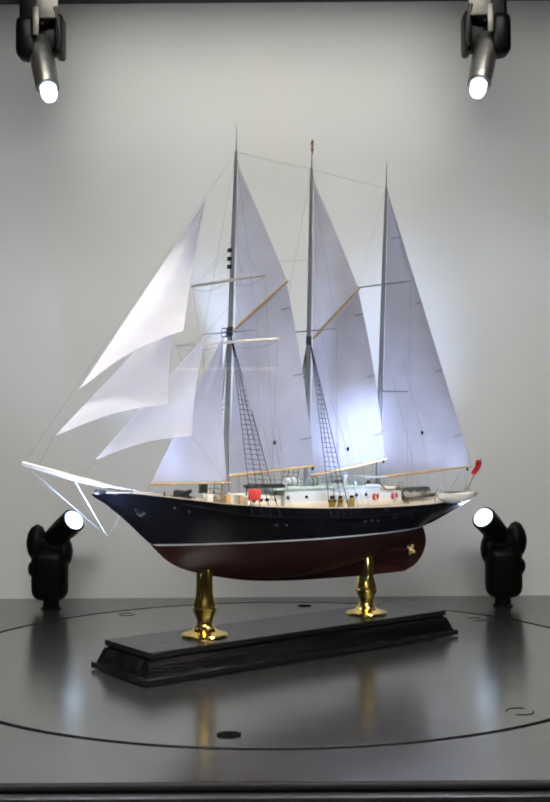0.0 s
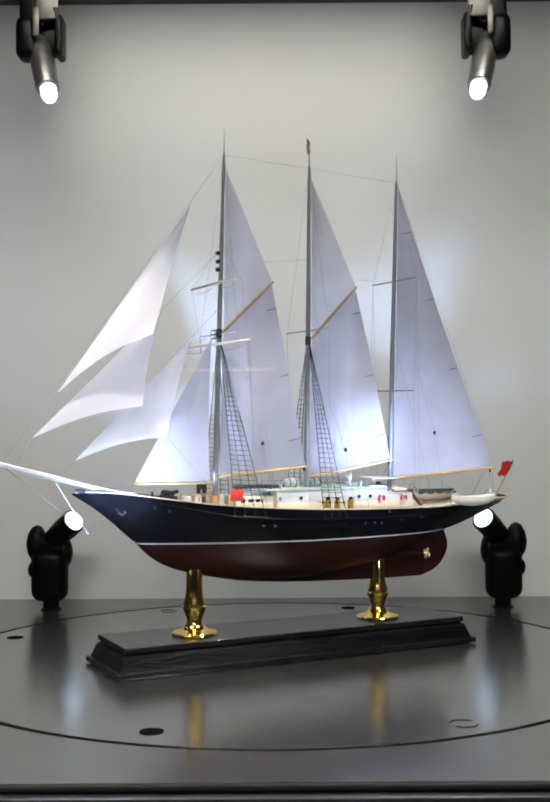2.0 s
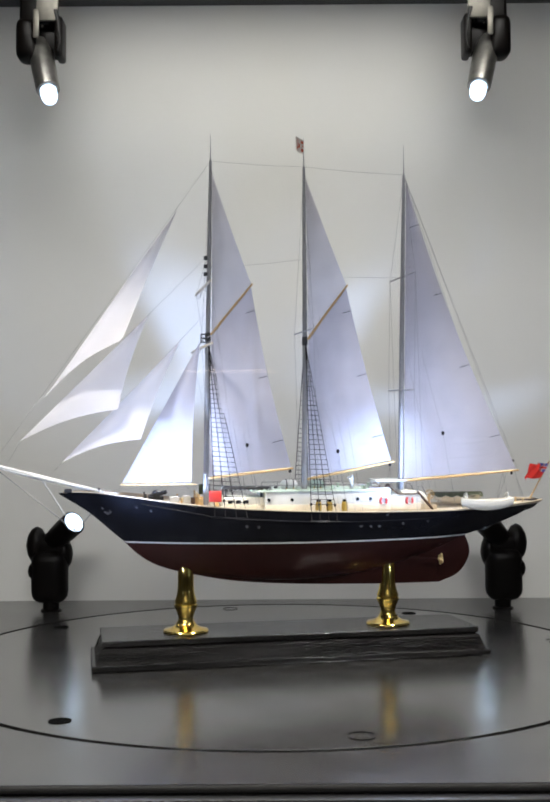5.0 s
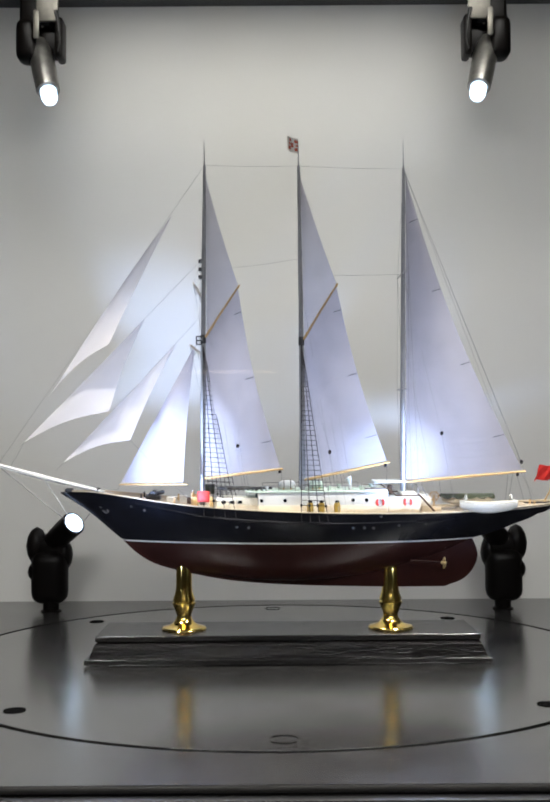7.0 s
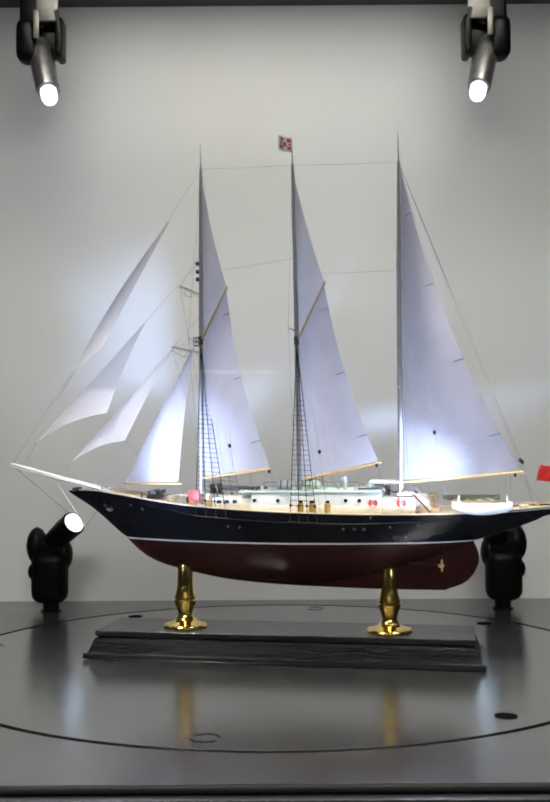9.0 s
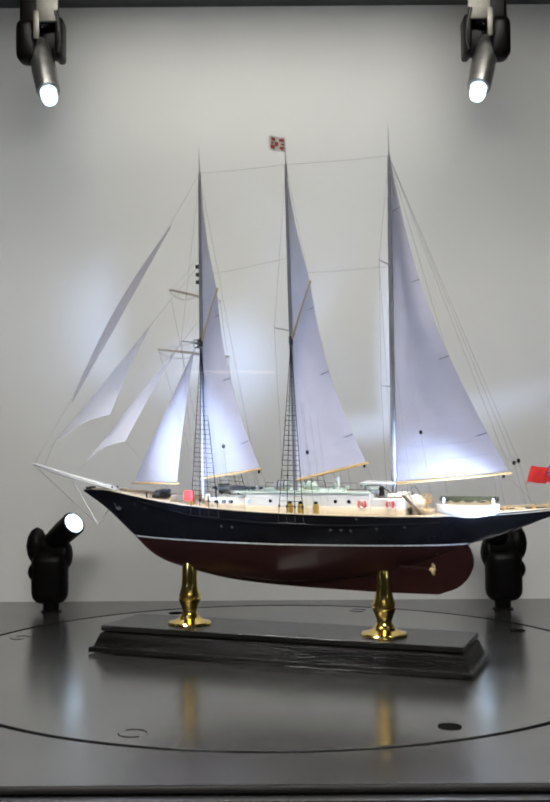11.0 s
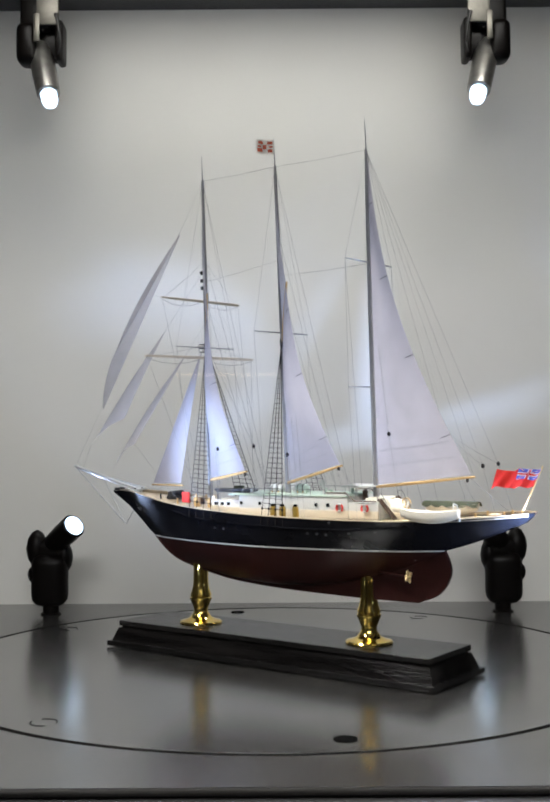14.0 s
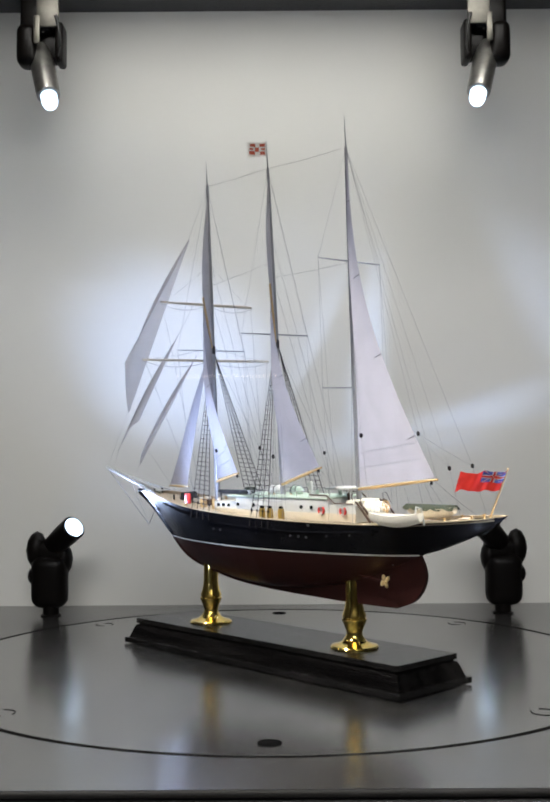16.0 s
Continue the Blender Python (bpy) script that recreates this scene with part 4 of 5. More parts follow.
    for side in (-1, 1):
        for head, blk, foot in ((F[1], (-0.0418, side * 0.0336, 0.2385), (-0.0280, side * 0.0480, 0.1690)), (M[1], (0.0588, side * 0.0395, 0.2314), (0.0680, side * 0.0490, 0.1660)),
                                ((0.1452, 0, 0.4310), (0.1819, side * 0.0357, 0.2510), (0.1960, side * 0.0410, 0.1650)), (Z[2], (0.2735, side * 0.0180, 0.2180), (0.2860, side * 0.0200, 0.1700))):
            lines += [(head, blk), (blk, foot)]
            bm = bmesh.new()
            blob(bm, blk, (0.0019, 0.0015, 0.0024))
            part("pulley_block", bm, ROPE, ship, "small black pulley block")
    # running rigging down to the rails, and foot ropes under the yards
    for side in (-1, 1):
        for k, (mx, up) in enumerate(((-0.0810, 0.350), (-0.0805, 0.410), (-0.0800, 0.460), (0.0300, 0.352), (0.0295, 0.420), (0.0290, 0.470), (0.1455, 0.360))):
            fx = mx + 0.030 + 0.009 * (k % 3)
            lines += [((mx, side * 0.003, up), (fx, side * 0.0470, smooth_table(SHEER, fx)))]
        lines += [((-0.0885, side * 0.0950, 0.3455), (-0.0560, side * 0.0470, 0.1720)), ((-0.0865, side * 0.0690, 0.4125), (-0.0500, side * 0.0475, 0.1712))]
        for yx, yw, yz in ((-0.0865, 0.0690, 0.4115), (-0.0885, 0.0960, 0.3445)):
            ends = [Vector((yx, side * (0.004 + (yw - 0.004) * f), yz - d)) for f, d in ((0, 0.001), (0.25, 0.0055), (0.5, 0.0070), (0.75, 0.0058), (1, 0.001))]
            bm = bmesh.new()
            tube(bm, ends, 0.00024, 4)
            for f in (0.33, 0.66):
                y = side * (0.004 + (yw - 0.004) * f)
                tube(bm, [(yx, y, yz), (yx, y, yz - 0.0060)], 0.0002, 4)
            part("foot_rope", bm, ROPE_PALE, ship, "thin foot rope under the yard")
    for a, b in lines:
        bm = bmesh.new()
        a, b = Vector(a), Vector(b)
        tube(bm, [a, a.lerp(b, 0.5) - Vector((0, 0, 0.001)), b], 0.00016, 4)
        part("rigging_line", bm, ROPE_PALE, ship)
    # martingale
    for a, b in (((-0.3120, 0, 0.2155), (-0.2240, 0, 0.1440)), ((-0.2240, 0, 0.1440), (-0.2080, 0, 0.1640))):
        bm = bmesh.new()
        tube(bm, [a, b], 0.00045, 5)
        part("martingale_stay", bm, ROPE_PALE, ship, "white martingale stay")


build_rigging()


def build_deck_things():
    # forward house with three square ports
    def house(name, x0, x1, hw, z0, z1, mat, label):
        bm = bmesh.new()
        box(bm, ((x0 + x1) / 2, 0, (z0 + z1) / 2), (x1 - x0, 2 * hw, z1 - z0), 0.0012)
        return part(name, bm, mat, ship, label)

    h1 = house("forward_house", -0.066, -0.020, 0.020, 0.166, 0.1800, CREAM, "cream painted forward deckhouse")
    h2 = house("deckhouse", -0.020, 0.1240, 0.026, 0.163, 0.1860, WHITE, "white painted main deckhouse")
    h3 = house("after_house", 0.1240, 0.1600, 0.025, 0.163, 0.1805, WHITE, "white painted after deckhouse")
    for x0, x1, hw, h in ((-0.066, -0.020, 0.0206, h1), (-0.020, 0.1240, 0.0266, h2), (0.1240, 0.1600, 0.0256, h3)):
        bm = bmesh.new()
        box(bm, ((x0 + x1) / 2, 0, 0.1678), (x1 - x0 - 0.0004, 2 * hw, 0.0084), 0.0004)
        part("plinth", bm, PLINTH, h, "cream wooden plinth")
    bm = bmesh.new()
    box(bm, (0.045, 0, 0.1868), (0.158, 0.055, 0.0014), 0.0004)
    part("roof", bm, ROOF, h2, "pale green roof")
    bm = bmesh.new()
    tube(bm, [(0.098, -0.0262, 0.1905), (0.122, -0.0262, 0.1905), (0.133, -0.0262, 0.1822), (0.158, -0.0262, 0.1822)], 0.0008, 6)
    tube(bm, [(0.098, 0.0262, 0.1905), (0.122, 0.0262, 0.1905), (0.133, 0.0262, 0.1822), (0.158, 0.0262, 0.1822)], 0.0008, 6)
    part("coaming", bm, LADDER, h3, "dark brown wooden coaming")
    for side in (-1, 1):
        for x in (-0.058, -0.049, -0.040):
            bm = bmesh.new()
            box(bm, (x, side * 0.0202, 0.1755), (0.0050, 0.0008, 0.0036), 0.0003)
            part("port", bm, GLASS_DARK, h1, "dark square port")
        for x in (-0.016, 0.010, 0.085, 0.1000):
            bm = bmesh.new()
            lathe(bm, [(0.0020, 0), (0.0020, 0.0008)], (x, side * 0.0258 if side > 0 else -0.0258 - 0.0006, 0.1775), 12, pose(0, 0, 0, -90 if side > 0 else 90))
            part("port", bm, GLASS_DARK, h2, "dark round port")
        for x in (0.1150, 0.1455):
            bm = bmesh.new()
            ring_torus(bm, (x, side * 0.0277, 0.1750), 0.0037, 0.0011, 20, 6)
            buoy = part("lifebuoy", bm, WHITE, ship, "white lifebuoy with red bands")
            for k in range(2):
                bm = bmesh.new()
                ring_torus(bm, (x, side * 0.0277, 0.1750), 0.0037, 0.00125, 10, 6, math.pi * k - 0.95, math.pi * k + 0.95)
                part("band", bm, RED, buoy, "red band")
        for x in (0.0372, 0.0495, 0.0667):
            bm = bmesh.new()
            tube(bm, [(x, side * 0.0390, 0.1635), (x, side * 0.0390, 0.1730), (x, side * 0.0390, 0.1760)], [0.0036, 0.0036, 0.0030], 12)
            v = part("ventilator", bm, YELLOW, ship, "bronze coloured ventilator with a black cap")
            bm = bmesh.new()
            blob(bm, (x, side * 0.0390, 0.1772), (0.0026, 0.0026, 0.0016))
            part("cap", bm, RUBBER, v, "black cap")
    # side light boards in the fore rigging
    for side, mat, nm in ((-1, RED, "red side light board"), (1, GREEN, "green side light board")):
        bm = bmesh.new()
        box(bm, (-0.0785, side * 0.0490, 0.1845), (0.0135, 0.0030, 0.0118), 0.0006, pose(0, 0, 0, 0, 0, 17 * side))
        part("side_light", bm, mat, ship, nm)
    # life raft canisters and cowl
    for x, y, ln, r, mat, nm in ((0.0130, 0.004, 0.0095, 0.0062, WHITE, "white rounded raft canister"), (0.0455, 0.006, 0.0085, 0.0056, ROOF, "pale green raft canister")):
        bm = bmesh.new()
        tube(bm, [(x - ln, y, 0.1918), (x - ln * 0.9, y, 0.1918), (x - ln * 0.62, y, 0.1918), (x, y, 0.1918), (x + ln * 0.62, y, 0.1918), (x + ln * 0.9, y, 0.1918), (x + ln, y, 0.1918)],
             [r * 0.3, r * 0.66, r * 0.95, r, r * 0.95, r * 0.66, r * 0.3], 14)
        can = part("raft_canister", bm, mat, ship, nm)
        for dx in (-0.4, 0.4):
            bm = bmesh.new()
            tube(bm, [(x + dx * ln - 0.0005, y, 0.1918), (x + dx * ln + 0.0005, y, 0.1918)], r * 1.05, 14)
            part("strap", bm, ROPE, can, "dark strap")
        for dx in (-0.45, 0.45):
            bm = bmesh.new()
            box(bm, (x + dx * ln, y, 0.1876), (0.0016, r * 1.9, 0.003), 0.0003)
            part("cradle", bm, SPAR, can, "wooden cradle")
    bm = bmesh.new()
    tube(bm, [(0.0832, -0.008, 0.187), (0.0830, -0.008, 0.195), (0.0822, -0.0085, 0.199), (0.0806, -0.009, 0.2015)], [0.0022, 0.0020, 0.0030, 0.0040], 12)
    part("cowl", bm, WHITE, ship, "white cowl ventilator")
    bm = bmesh.new()
    box(bm, (0.128, 0, 0.1963), (0.037, 0.030, 0.0020), 0.0008)
    for px in (0.113, 0.143):
        for py in (-0.012, 0.012):
            tube(bm, [(px, py, 0.182), (px, py, 0.196)], 0.0006, 5)
    part("canopy", bm, WHITE, ship, "white canopy on thin posts")
    # windlass, hatches, bitts on the foredeck and the stern
    bm = bmesh.new()
    tube(bm, [(-0.138, -0.010, 0.1835), (-0.138, 0.010, 0.1835)], 0.0040, 10)
    tube(bm, [(-0.146, 0.0, 0.181), (-0.126, 0.0, 0.186)], 0.0022, 8)
    box(bm, (-0.138, 0, 0.1795), (0.016, 0.016, 0.004))
    part("windlass", bm, MAST_DARK, ship, "dark windlass")
    for x, w, hgt in ((-0.118, 0.010, 0.007), (-0.104, 0.008, 0.010), (-0.076, 0.006, 0.013), (0.170, 0.012, 0.008), (0.181, 0.010, 0.006), (0.276, 0.010, 0.004)):
        bm = bmesh.new()
        z = smooth_table(SHEER, x) - 0.003
        box(bm, (x, 0.0, z + hgt / 2), (w, w * 1.2, hgt), 0.0008)
        part("hatch", bm, DECK if x > 0.1 else CREAM, ship, "small wooden deck box")
    bm = bmesh.new()
    tube(bm, [(-0.066, -0.012, 0.1905), (-0.062, -0.012, 0.1905), (-0.030, -0.012, 0.1905), (-0.004, -0.012, 0.1905)], [0.0012, 0.0020, 0.0020, 0.0013], 8)
    for k in range(11):
        box(bm, (-0.061 + 0.0050 * k, -0.012, 0.1896), (0.0020, 0.0046, 0.0036), 0.0004)
    tube(bm, [(-0.062, -0.012, 0.180), (-0.062, -0.012, 0.1905)], 0.0010, 6)
    tube(bm, [(-0.022, -0.012, 0.180), (-0.022, -0.012, 0.1905)], 0.0010, 6)
    part("stowed_spar", bm, MAST_DARK, ship, "dark spar stowed on the forward house")

    for side in (-1, 1):
        bm = bmesh.new()
        tube(bm, [(0.1580, side * 0.016, 0.1840), (0.1760, side * 0.016, 0.1640)], 0.0011, 6)
        tube(bm, [(0.1580, side * 0.021, 0.1840), (0.1760, side * 0.021, 0.1640)], 0.0011, 6)
        for k in range(4):
            u = 0.15 + 0.22 * k
            tube(bm, [(0.1580 + 0.018 * u, side * 0.016, 0.184 - 0.02 * u), (0.1580 + 0.018 * u, side * 0.021, 0.184 - 0.02 * u)], 0.0006, 5)
        part("ladder", bm, LADDER, ship, "dark brown companion ladder")
        bm = bmesh.new()
        tube(bm, [(0.1570, side * 0.0215, 0.1810), (0.1575, side * 0.0215, 0.1900), (0.1620, side * 0.0215, 0.1905), (0.1680, side * 0.0215, 0.1800)], 0.00042, 6)
        part("grab_rail", bm, ROPE_PALE, ship, "pale curved grab rail")
    bm = bmesh.new()
    box(bm, (0.110, -0.0257, 0.1876), (0.024, 0.0012, 0.0050), 0.0003)
    box(bm, (0.110, 0.0257, 0.1876), (0.024, 0.0012, 0.0050), 0.0003)
    part("bulwark", bm, WHITE, h3, "white raised bulwark")
    bm = bmesh.new()
    lathe(bm, [(0.0036, 0.0), (0.0030, 0.002), (0.0024, 0.006), (0.0034, 0.0075), (0.0028, 0.0095), (0.0008, 0.0105)], (0.1290, 0.002, 0.1815), 14)
    part("binnacle", bm, LADDER, ship, "dark brown binnacle")
    bm = bmesh.new()
    box(bm, (0.1490, 0.0, 0.1826), (0.018, 0.034, 0.0046), 0.0012)
    part("skylight", bm, CREAM, ship, "cream skylight on the after house")
    bm = bmesh.new()
    ring_torus(bm, (0.1790, 0.0, 0.1790), 0.0050, 0.0006, 16, 5)
    for k in range(3):
        a = math.pi * k / 3
        tube(bm, [(0.179 - 0.0064 * math.cos(a), 0, 0.179 - 0.0064 * math.sin(a)), (0.179 + 0.0064 * math.cos(a), 0, 0.179 + 0.0064 * math.sin(a))], 0.0004, 5)
    tube(bm, [(0.1790, 0.0015, 0.164), (0.1790, 0.0015, 0.179)], 0.0012, 6)
    part("steering_wheel", bm, SPAR, ship, "small wooden steering wheel")
    bm = bmesh.new()
    blob(bm, (0.1665, 0.004, 0.1735), (0.0105, 0.0125, 0.0100))
    blob(bm, (0.1590, -0.006, 0.1755), (0.0060, 0.0080, 0.0085))
    part("canvas_cover", bm, CREAM, ship, "cream canvas cover over deck gear")
    for x, y, w, h, mat in ((-0.0905, -0.016, 0.0060, 0.011, SPAR), (-0.0905, 0.016, 0.0060, 0.011, SPAR), (-0.0985, 0.0, 0.0070, 0.008, LADDER), (-0.0720, -0.015, 0.0040, 0.012, SPAR)):
        bm = bmesh.new()
        z = smooth_table(SHEER, x) - 0.003
        box(bm, (x, y, z + h / 2), (w, w, h), 0.0006)
        part("locker", bm, mat, ship, "small brown deck locker")
    # pin rails, bitts, small fittings
    for x, y, h in ((-0.2000, 0.006, 0.006), (-0.2000, -0.006, 0.006), (-0.150, 0.014, 0.006), (-0.150, -0.014, 0.006), (-0.112, 0.026, 0.007), (-0.112, -0.026, 0.007), (-0.094, 0.012, 0.014), (-0.094, -0.012, 0.014),
                    (0.262, 0.014, 0.005), (0.262, -0.014, 0.005), (0.290, 0.010, 0.005), (0.290, -0.010, 0.005)):
        z = smooth_table(SHEER, x) - 0.003
        bm = bmesh.new()
        tube(bm, [(x, y, z), (x, y, z + h), (x, y, z + h + 0.0012)], [0.0011, 0.0010, 0.0014], 7)
        part("bitt", bm, SPAR if x > -0.12 else MAST_DARK, ship, "small deck post")
    for x, y in ((0.030, 0.012), (0.060, -0.010), (0.072, 0.012), (0.095, -0.012), (-0.010, -0.014), (0.108, 0.010)):
        bm = bmesh.new()
        tube(bm, [(x, y, 0.187), (x, y, 0.190), (x, y, 0.1925)], [0.0022, 0.0016, 0.0024], 9)
        part("vent_head", bm, ROOF if x > 0.05 else WHITE, ship, "small mushroom vent")
    for side in (-1, 1):
        bm = bmesh.new()
        pts = [(x, side * 0.0245, 0.1935) for x in stations(-0.015, 0.095, 6)]
        tube(bm, pts, 0.00035, 5)
        for p in pts:
            tube(bm, [(p[0], p[1], 0.187), p], 0.00035, 5)
        part("hand_rail", bm, ROPE_PALE, ship, "thin hand rail round the roof")

    def boat(name, c, ln, wd, dp, mat, label):
        bm = bmesh.new()
        n = 14
        rows = []
        for i in range(n + 1):
            u = i / n
            w = wd / 2 * max(0.02, math.sin(math.pi * min(1, 0.01 + 0.93 * u))) ** 0.55
            dp_u = dp * (0.45 + 0.55 * math.sin(math.pi * (0.06 + 0.88 * u)) ** 0.5)
            zr = 0.0026 * (2 * u - 1) ** 2
            rows.append([bm.verts.new((c[0] + (u - 0.5) * ln, c[1] + w * math.sin(a), c[2] + zr - dp_u * math.cos(a) ** 0.8 if math.cos(a) > 1e-6 else c[2] + zr))
                         for a in [math.pi * (k / 10 - 0.5) for k in range(11)]])
        for p, q in zip(rows, rows[1:]):
            for k in range(10):
                bm.faces.new((p[k], q[k], q[k + 1], p[k + 1]))
            bm.faces.new((p[0], p[10], q[10], q[0]))
        bm.faces.new(rows[0])
        bm.faces.new(rows[-1])
        return part(name, bm, mat, ship, label)

    boat("dinghy", (0.2300, -0.0480, 0.1760), 0.062, 0.020, 0.0115, CREAM, "off-white dinghy slung outboard")
    boat("dinghy", (0.2200, 0.020, 0.1755), 0.058, 0.022, 0.0095, CREAM, "pale wooden dinghy on the deck")
    bm = bmesh.new()
    prev = None
    for k in range(15):
        u = k / 14
        x = 0.1890 + 0.0620 * u
        w = 0.0125 * math.sin(math.pi * (0.1 + 0.8 * u)) ** 0.5
        row = [bm.verts.new((x, 0.020 + s * w, 0.1755 + 0.0045 * (1 - s * s) + (0.0012 if abs(s) == 1 and k % 3 == 0 else -0.001 * abs(s)))) for s in (-1, -0.5, 0, 0.5, 1)]
        if prev:
            for j in range(4):
                bm.faces.new((prev[j], row[j], row[j + 1], prev[j + 1]))
        prev = row
    part("boat_cover", bm, GREEN, ship, "green canvas boat cover with scalloped edge")
    for x in (0.206, 0.2555):
        bm = bmesh.new()
        tube(bm, [(x, -0.036, 0.166), (x, -0.040, 0.182), (x, -0.047, 0.184), (x, -0.049, 0.178)], 0.0009, 6)
        part("davit", bm, WHITE, ship, "white davit")
    # portholes and hawse in the topside
    for side in (-1, 1):
        for x, z in ((-0.196, 0.170), (-0.188, 0.167), (-0.160, 0.172), (-0.145, 0.168), (0.1137, 0.1616), (0.1335, 0.1510), (0.163, 0.1530), (0.084, 0.149), (0.0957, 0.149), (0.106, 0.1485), (-0.03, 0.1500), (-0.043, 0.1505)):
            bm = bmesh.new()
            y = half_breadth(x, z)
            ring_torus(bm, (x, side * (y + 0.0001), z), 0.0011, 0.0004, 12, 5)
            rim = part("porthole", bm, PORT_RIM, topside, "small dull metal porthole")
            bm = bmesh.new()
            blob(bm, (x, side * y, z), (0.0009, 0.0003, 0.0009))
            part("port_glass", bm, GLASS_DARK, rim, "dark glass")
        bm = bmesh.new()
        y = half_breadth(-0.1905, 0.165)
        tube(bm, [(-0.1905, side * (y + 0.0012), 0.172), (-0.1905, side * (y - 0.001), 0.163)], 0.0008, 6)
        tube(bm, [(-0.1945, side * (y - 0.000), 0.166), (-0.1905, side * (y + 0.0004), 0.163), (-0.1865, side * (y + 0.0018), 0.166)], 0.0009, 6)
        part("anchor", bm, PORT_RIM, topside, "small grey anchor")


build_deck_things()


def flag_sheet(bm, corner, along, down, n=14, wave=0.0):
    corner, along, down = Vector(corner), Vector(along), Vector(down)
    side = along.cross(down).normalized()
    prev = None
    for i in range(n + 1):
        u = i / n
        off = side * (wave * math.sin(u * 9.0))
        row = [bm.verts.new(corner + along * u + down * v + off * (0.6 + 0.4 * v)) for v in (0, 0.25, 0.5, 0.75, 1)]
        if prev:
            for j in range(4):
                bm.faces.new((prev[j], row[j], row[j + 1], prev[j + 1]))
        prev = row


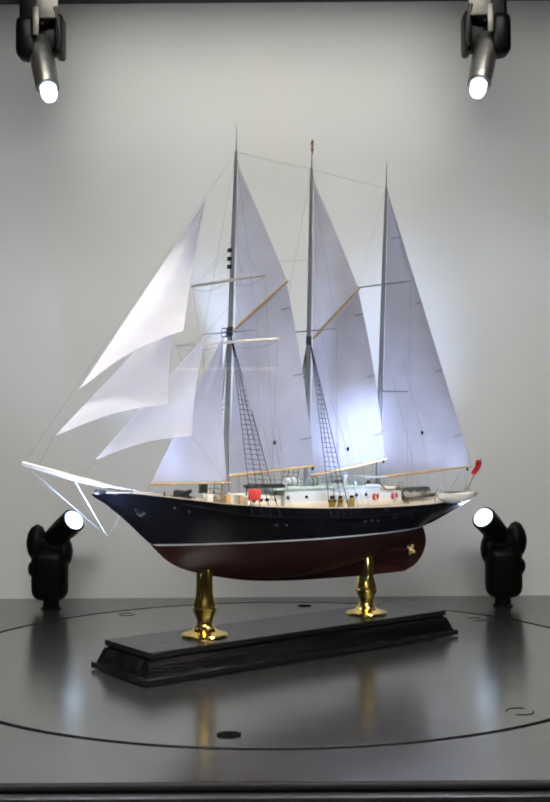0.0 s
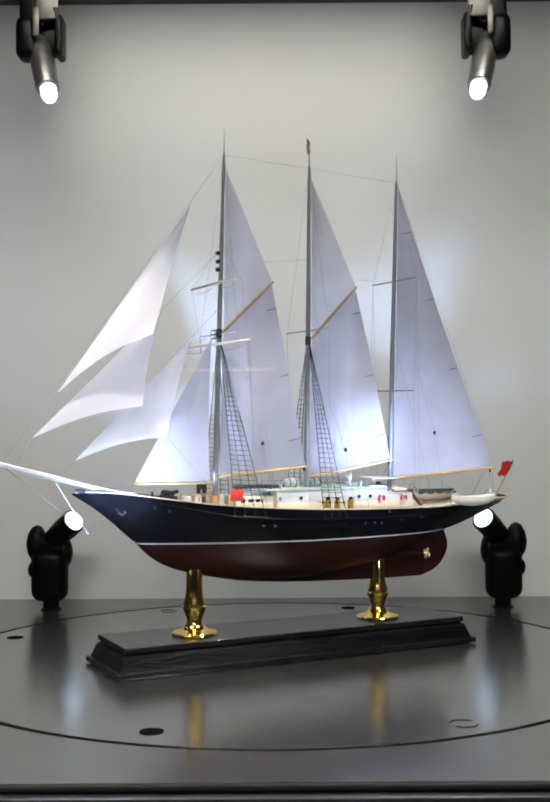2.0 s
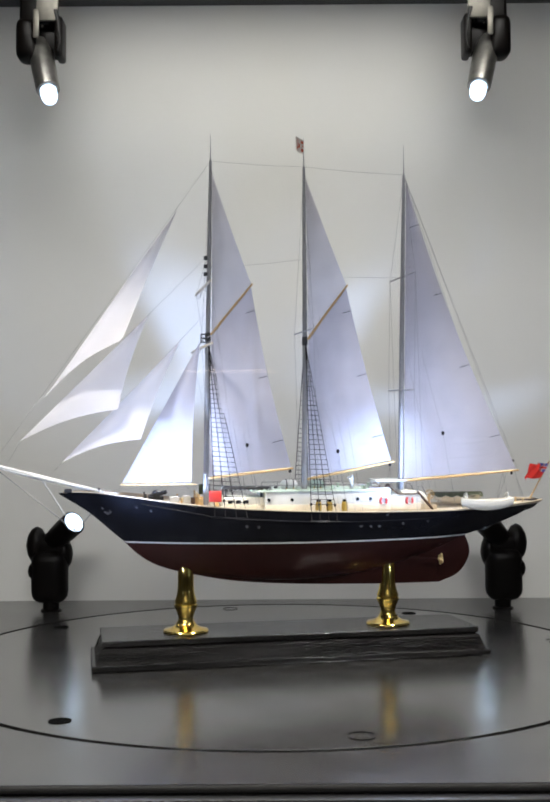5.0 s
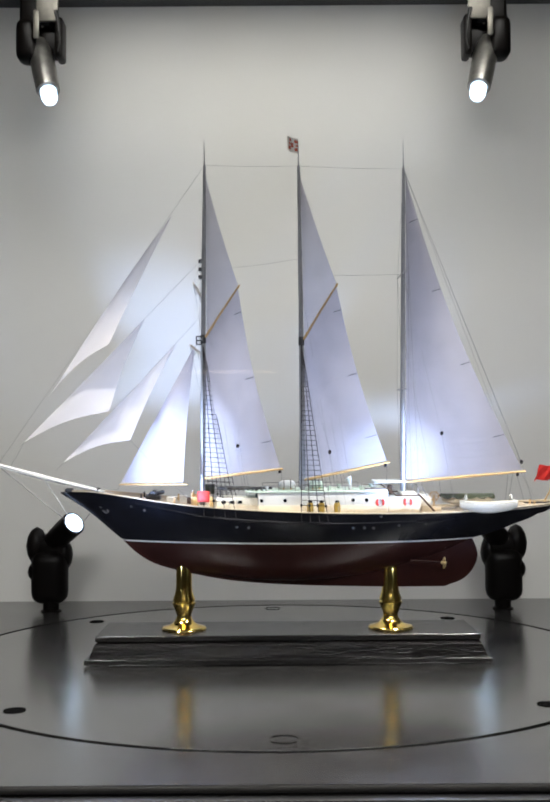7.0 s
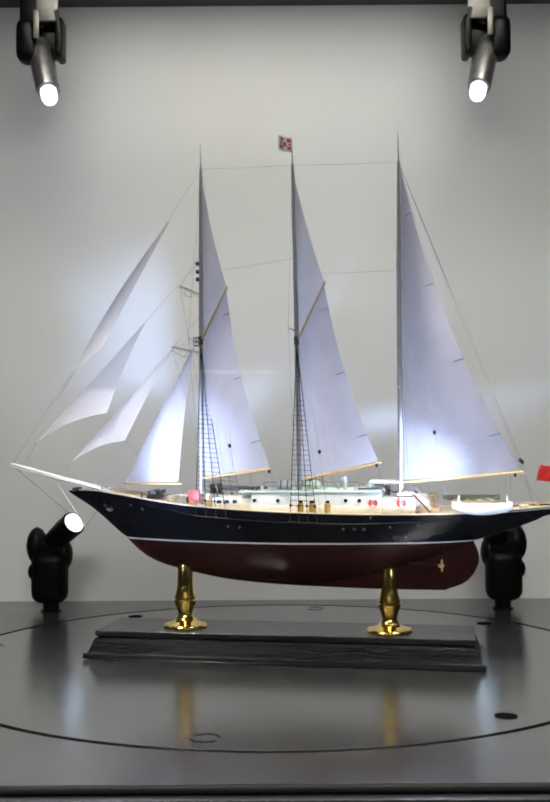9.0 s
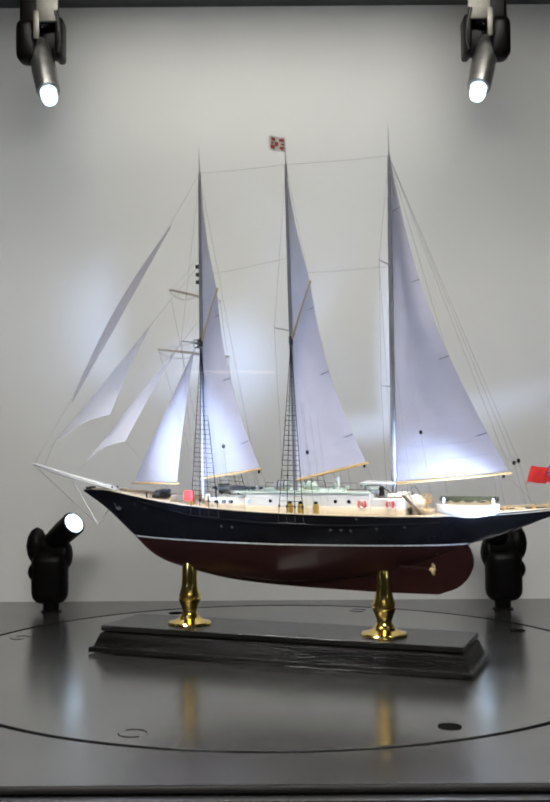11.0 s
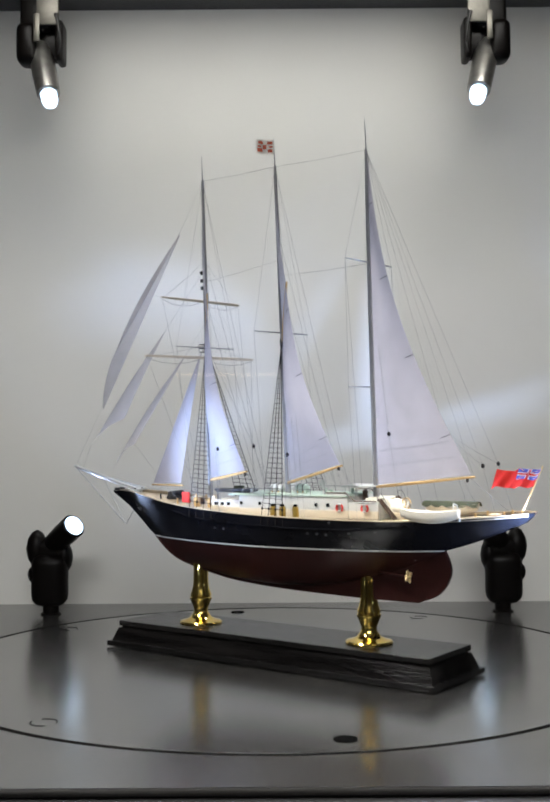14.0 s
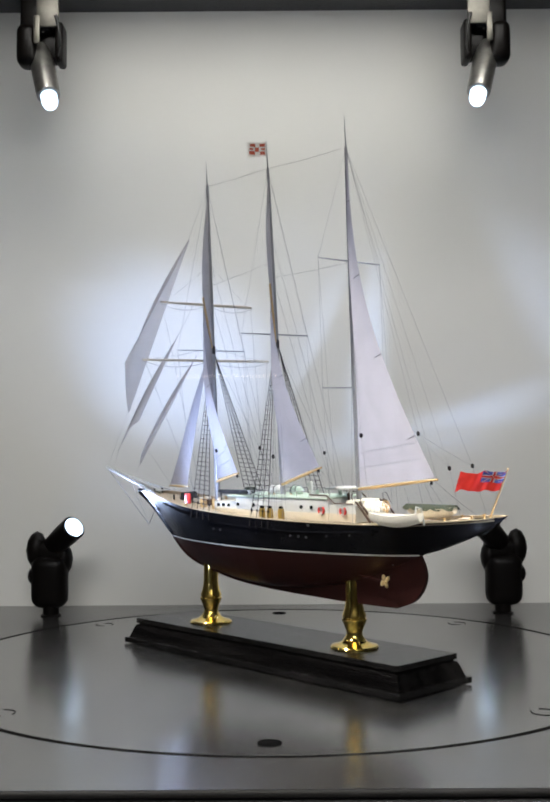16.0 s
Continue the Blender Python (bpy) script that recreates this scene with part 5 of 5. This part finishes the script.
def build_flags():
    bm = bmesh.new()
    tube(bm, [(0.3035, 0, 0.1720), (0.3160, -0.0015, 0.1952), (0.3268, -0.003, 0.2160), (0.3271, -0.003, 0.2168)], [0.0010, 0.0009, 0.0008, 0.0011], 8)
    part("flagstaff", bm, SPAR, ship, "slanted wooden flagstaff")
    corner, along, down = Vector((0.3258, -0.0030, 0.2145)), Vector((-0.777, -0.630, 0.0)), Vector((-0.0085, 0.001, -0.0172))
    side = along.cross(down).normalized()

    def on_flag(u, v, out=0.0):
        """A point of the rippled ensign: u from the staff to the fly, v from head to foot."""
        ripple = 0.0030 * math.sin(u * 11.0 + v * 1.6) * min(1.0, 0.25 + 1.6 * u) + 0.0011 * math.sin(u * 23.0 - v * 2.5)
        return corner + along * (0.0410 * u) + down * (v * (1 + 0.04 * math.sin(u * 7.0))) + side * (ripple + out)

    def flag_patch(bm, quad, out, nu=10, nv=4):
        """A piece of the ensign between four (u, v) corners."""
        rows = []
        for i in range(nu + 1):
            a = [quad[0][k] + (quad[1][k] - quad[0][k]) * i / nu for k in (0, 1)]
            b = [quad[3][k] + (quad[2][k] - quad[3][k]) * i / nu for k in (0, 1)]
            rows.append([bm.verts.new(on_flag(a[0] + (b[0] - a[0]) * j / nv, a[1] + (b[1] - a[1]) * j / nv, out)) for j in range(nv + 1)])
        for p, q in zip(rows, rows[1:]):
            for j in range(nv):
                bm.faces.new((p[j], q[j], q[j + 1], p[j + 1]))

    bm = bmesh.new()
    flag_patch(bm, ((0, 0), (1, 0), (1, 1), (0, 1)), 0.0, 40, 8)
    flag = part("ensign", bm, FLAG_RED, ship, "red ensign with a blue canton, rippled")
    w, h = 0.50, 0.56
    for s in (-1, 1):
        bm = bmesh.new()
        flag_patch(bm, ((0, 0), (w, 0), (w, h), (0, h)), 0.00015 * s, 16, 5)
        part("canton", bm, NAVY, flag, "blue canton")
        for name, mat, thick, out in (("cross_bar", FLAG_WHITE, 0.085, 0.0003), ("inner_bar", FLAG_RED, 0.042, 0.00045)):
            for quad in (((0, h / 2 - thick), (w, h / 2 - thick), (w, h / 2 + thick), (0, h / 2 + thick)),
                         ((w / 2 - thick * 0.55, 0), (w / 2 + thick * 0.55, 0), (w / 2 + thick * 0.55, h), (w / 2 - thick * 0.55, h)),
                         ((0, 0), (thick * 0.6, 0), (w, h), (w - thick * 0.6, h)), ((w - thick * 0.6, 0), (w, 0), (thick * 0.6, h), (0, h))):
                bm = bmesh.new()
                flag_patch(bm, quad, out * s, 12, 6)
                part(name, bm, mat, flag)
    # small flag at the main masthead
    bm = bmesh.new()
    c0 = Vector((0.0274, 0, 0.5832))
    along = Vector((-0.594, -0.804, 0))
    flag_sheet(bm, c0, along * 0.0215, (0, 0, -0.0165), wave=0.0010)
    house_flag = part("masthead_flag", bm, FLAG_WHITE, ship, "small white flag with red markings")
    side = along.cross(Vector((0, 0, -1))).normalized()
    for s in (-1, 1):
        for x0, x1, z0, z1 in ((0.08, 0.36, 0.14, 0.34), (0.58, 0.86, 0.12, 0.32), (0.10, 0.34, 0.66, 0.88), (0.62, 0.92, 0.62, 0.86), (0.40, 0.60, 0.36, 0.66), (0.70, 0.90, 0.42, 0.54), (0.08, 0.28, 0.44, 0.56)):
            bm = bmesh.new()
            prev = None
            for k in range(5):
                u = x0 + (x1 - x0) * k / 4
                off = side * (0.0010 * math.sin(u * 9.0) + 0.0004 * s)
                row = [bm.verts.new(c0 + along * 0.0215 * u + Vector((0, 0, -0.0165 * v)) + off) for v in (z0, z1)]
                if prev:
                    bm.faces.new((prev[0], row[0], row[1], prev[1]))
                prev = row
            part("marking", bm, MARK, house_flag, "red marking")


build_flags()


# ---- what moves: the disc, the stand and the ship turn together ----
TURN = [(0, 37.55), (1, 32.01), (2, 26.56), (3, 21.28), (4, 16.12), (5.25, 9.62), (6.5, 3.13), (7.5, -2.09), (8.5, -7.39), (9, -10.06), (10.25, -16.65), (11.5, -23.24),
        (12.5, -28.46), (13.5, -33.62), (14.5, -38.83), (15.5, -44.01), (16, -46.55)]


def motions():
    heel = pose(0, -0.0079, 0, 2.868, 0, 0)
    walk(turntable, [(t, pose(0, 0, 0, 0, 0, a)) for t, a in TURN])
    walk(stand, [(t, pose(0, 0, 0, 0, 0, a)) for t, a in TURN])
    walk(ship, [(t, pose(0, 0, 0, 0, 0, a) @ heel) for t, a in TURN])


motions()
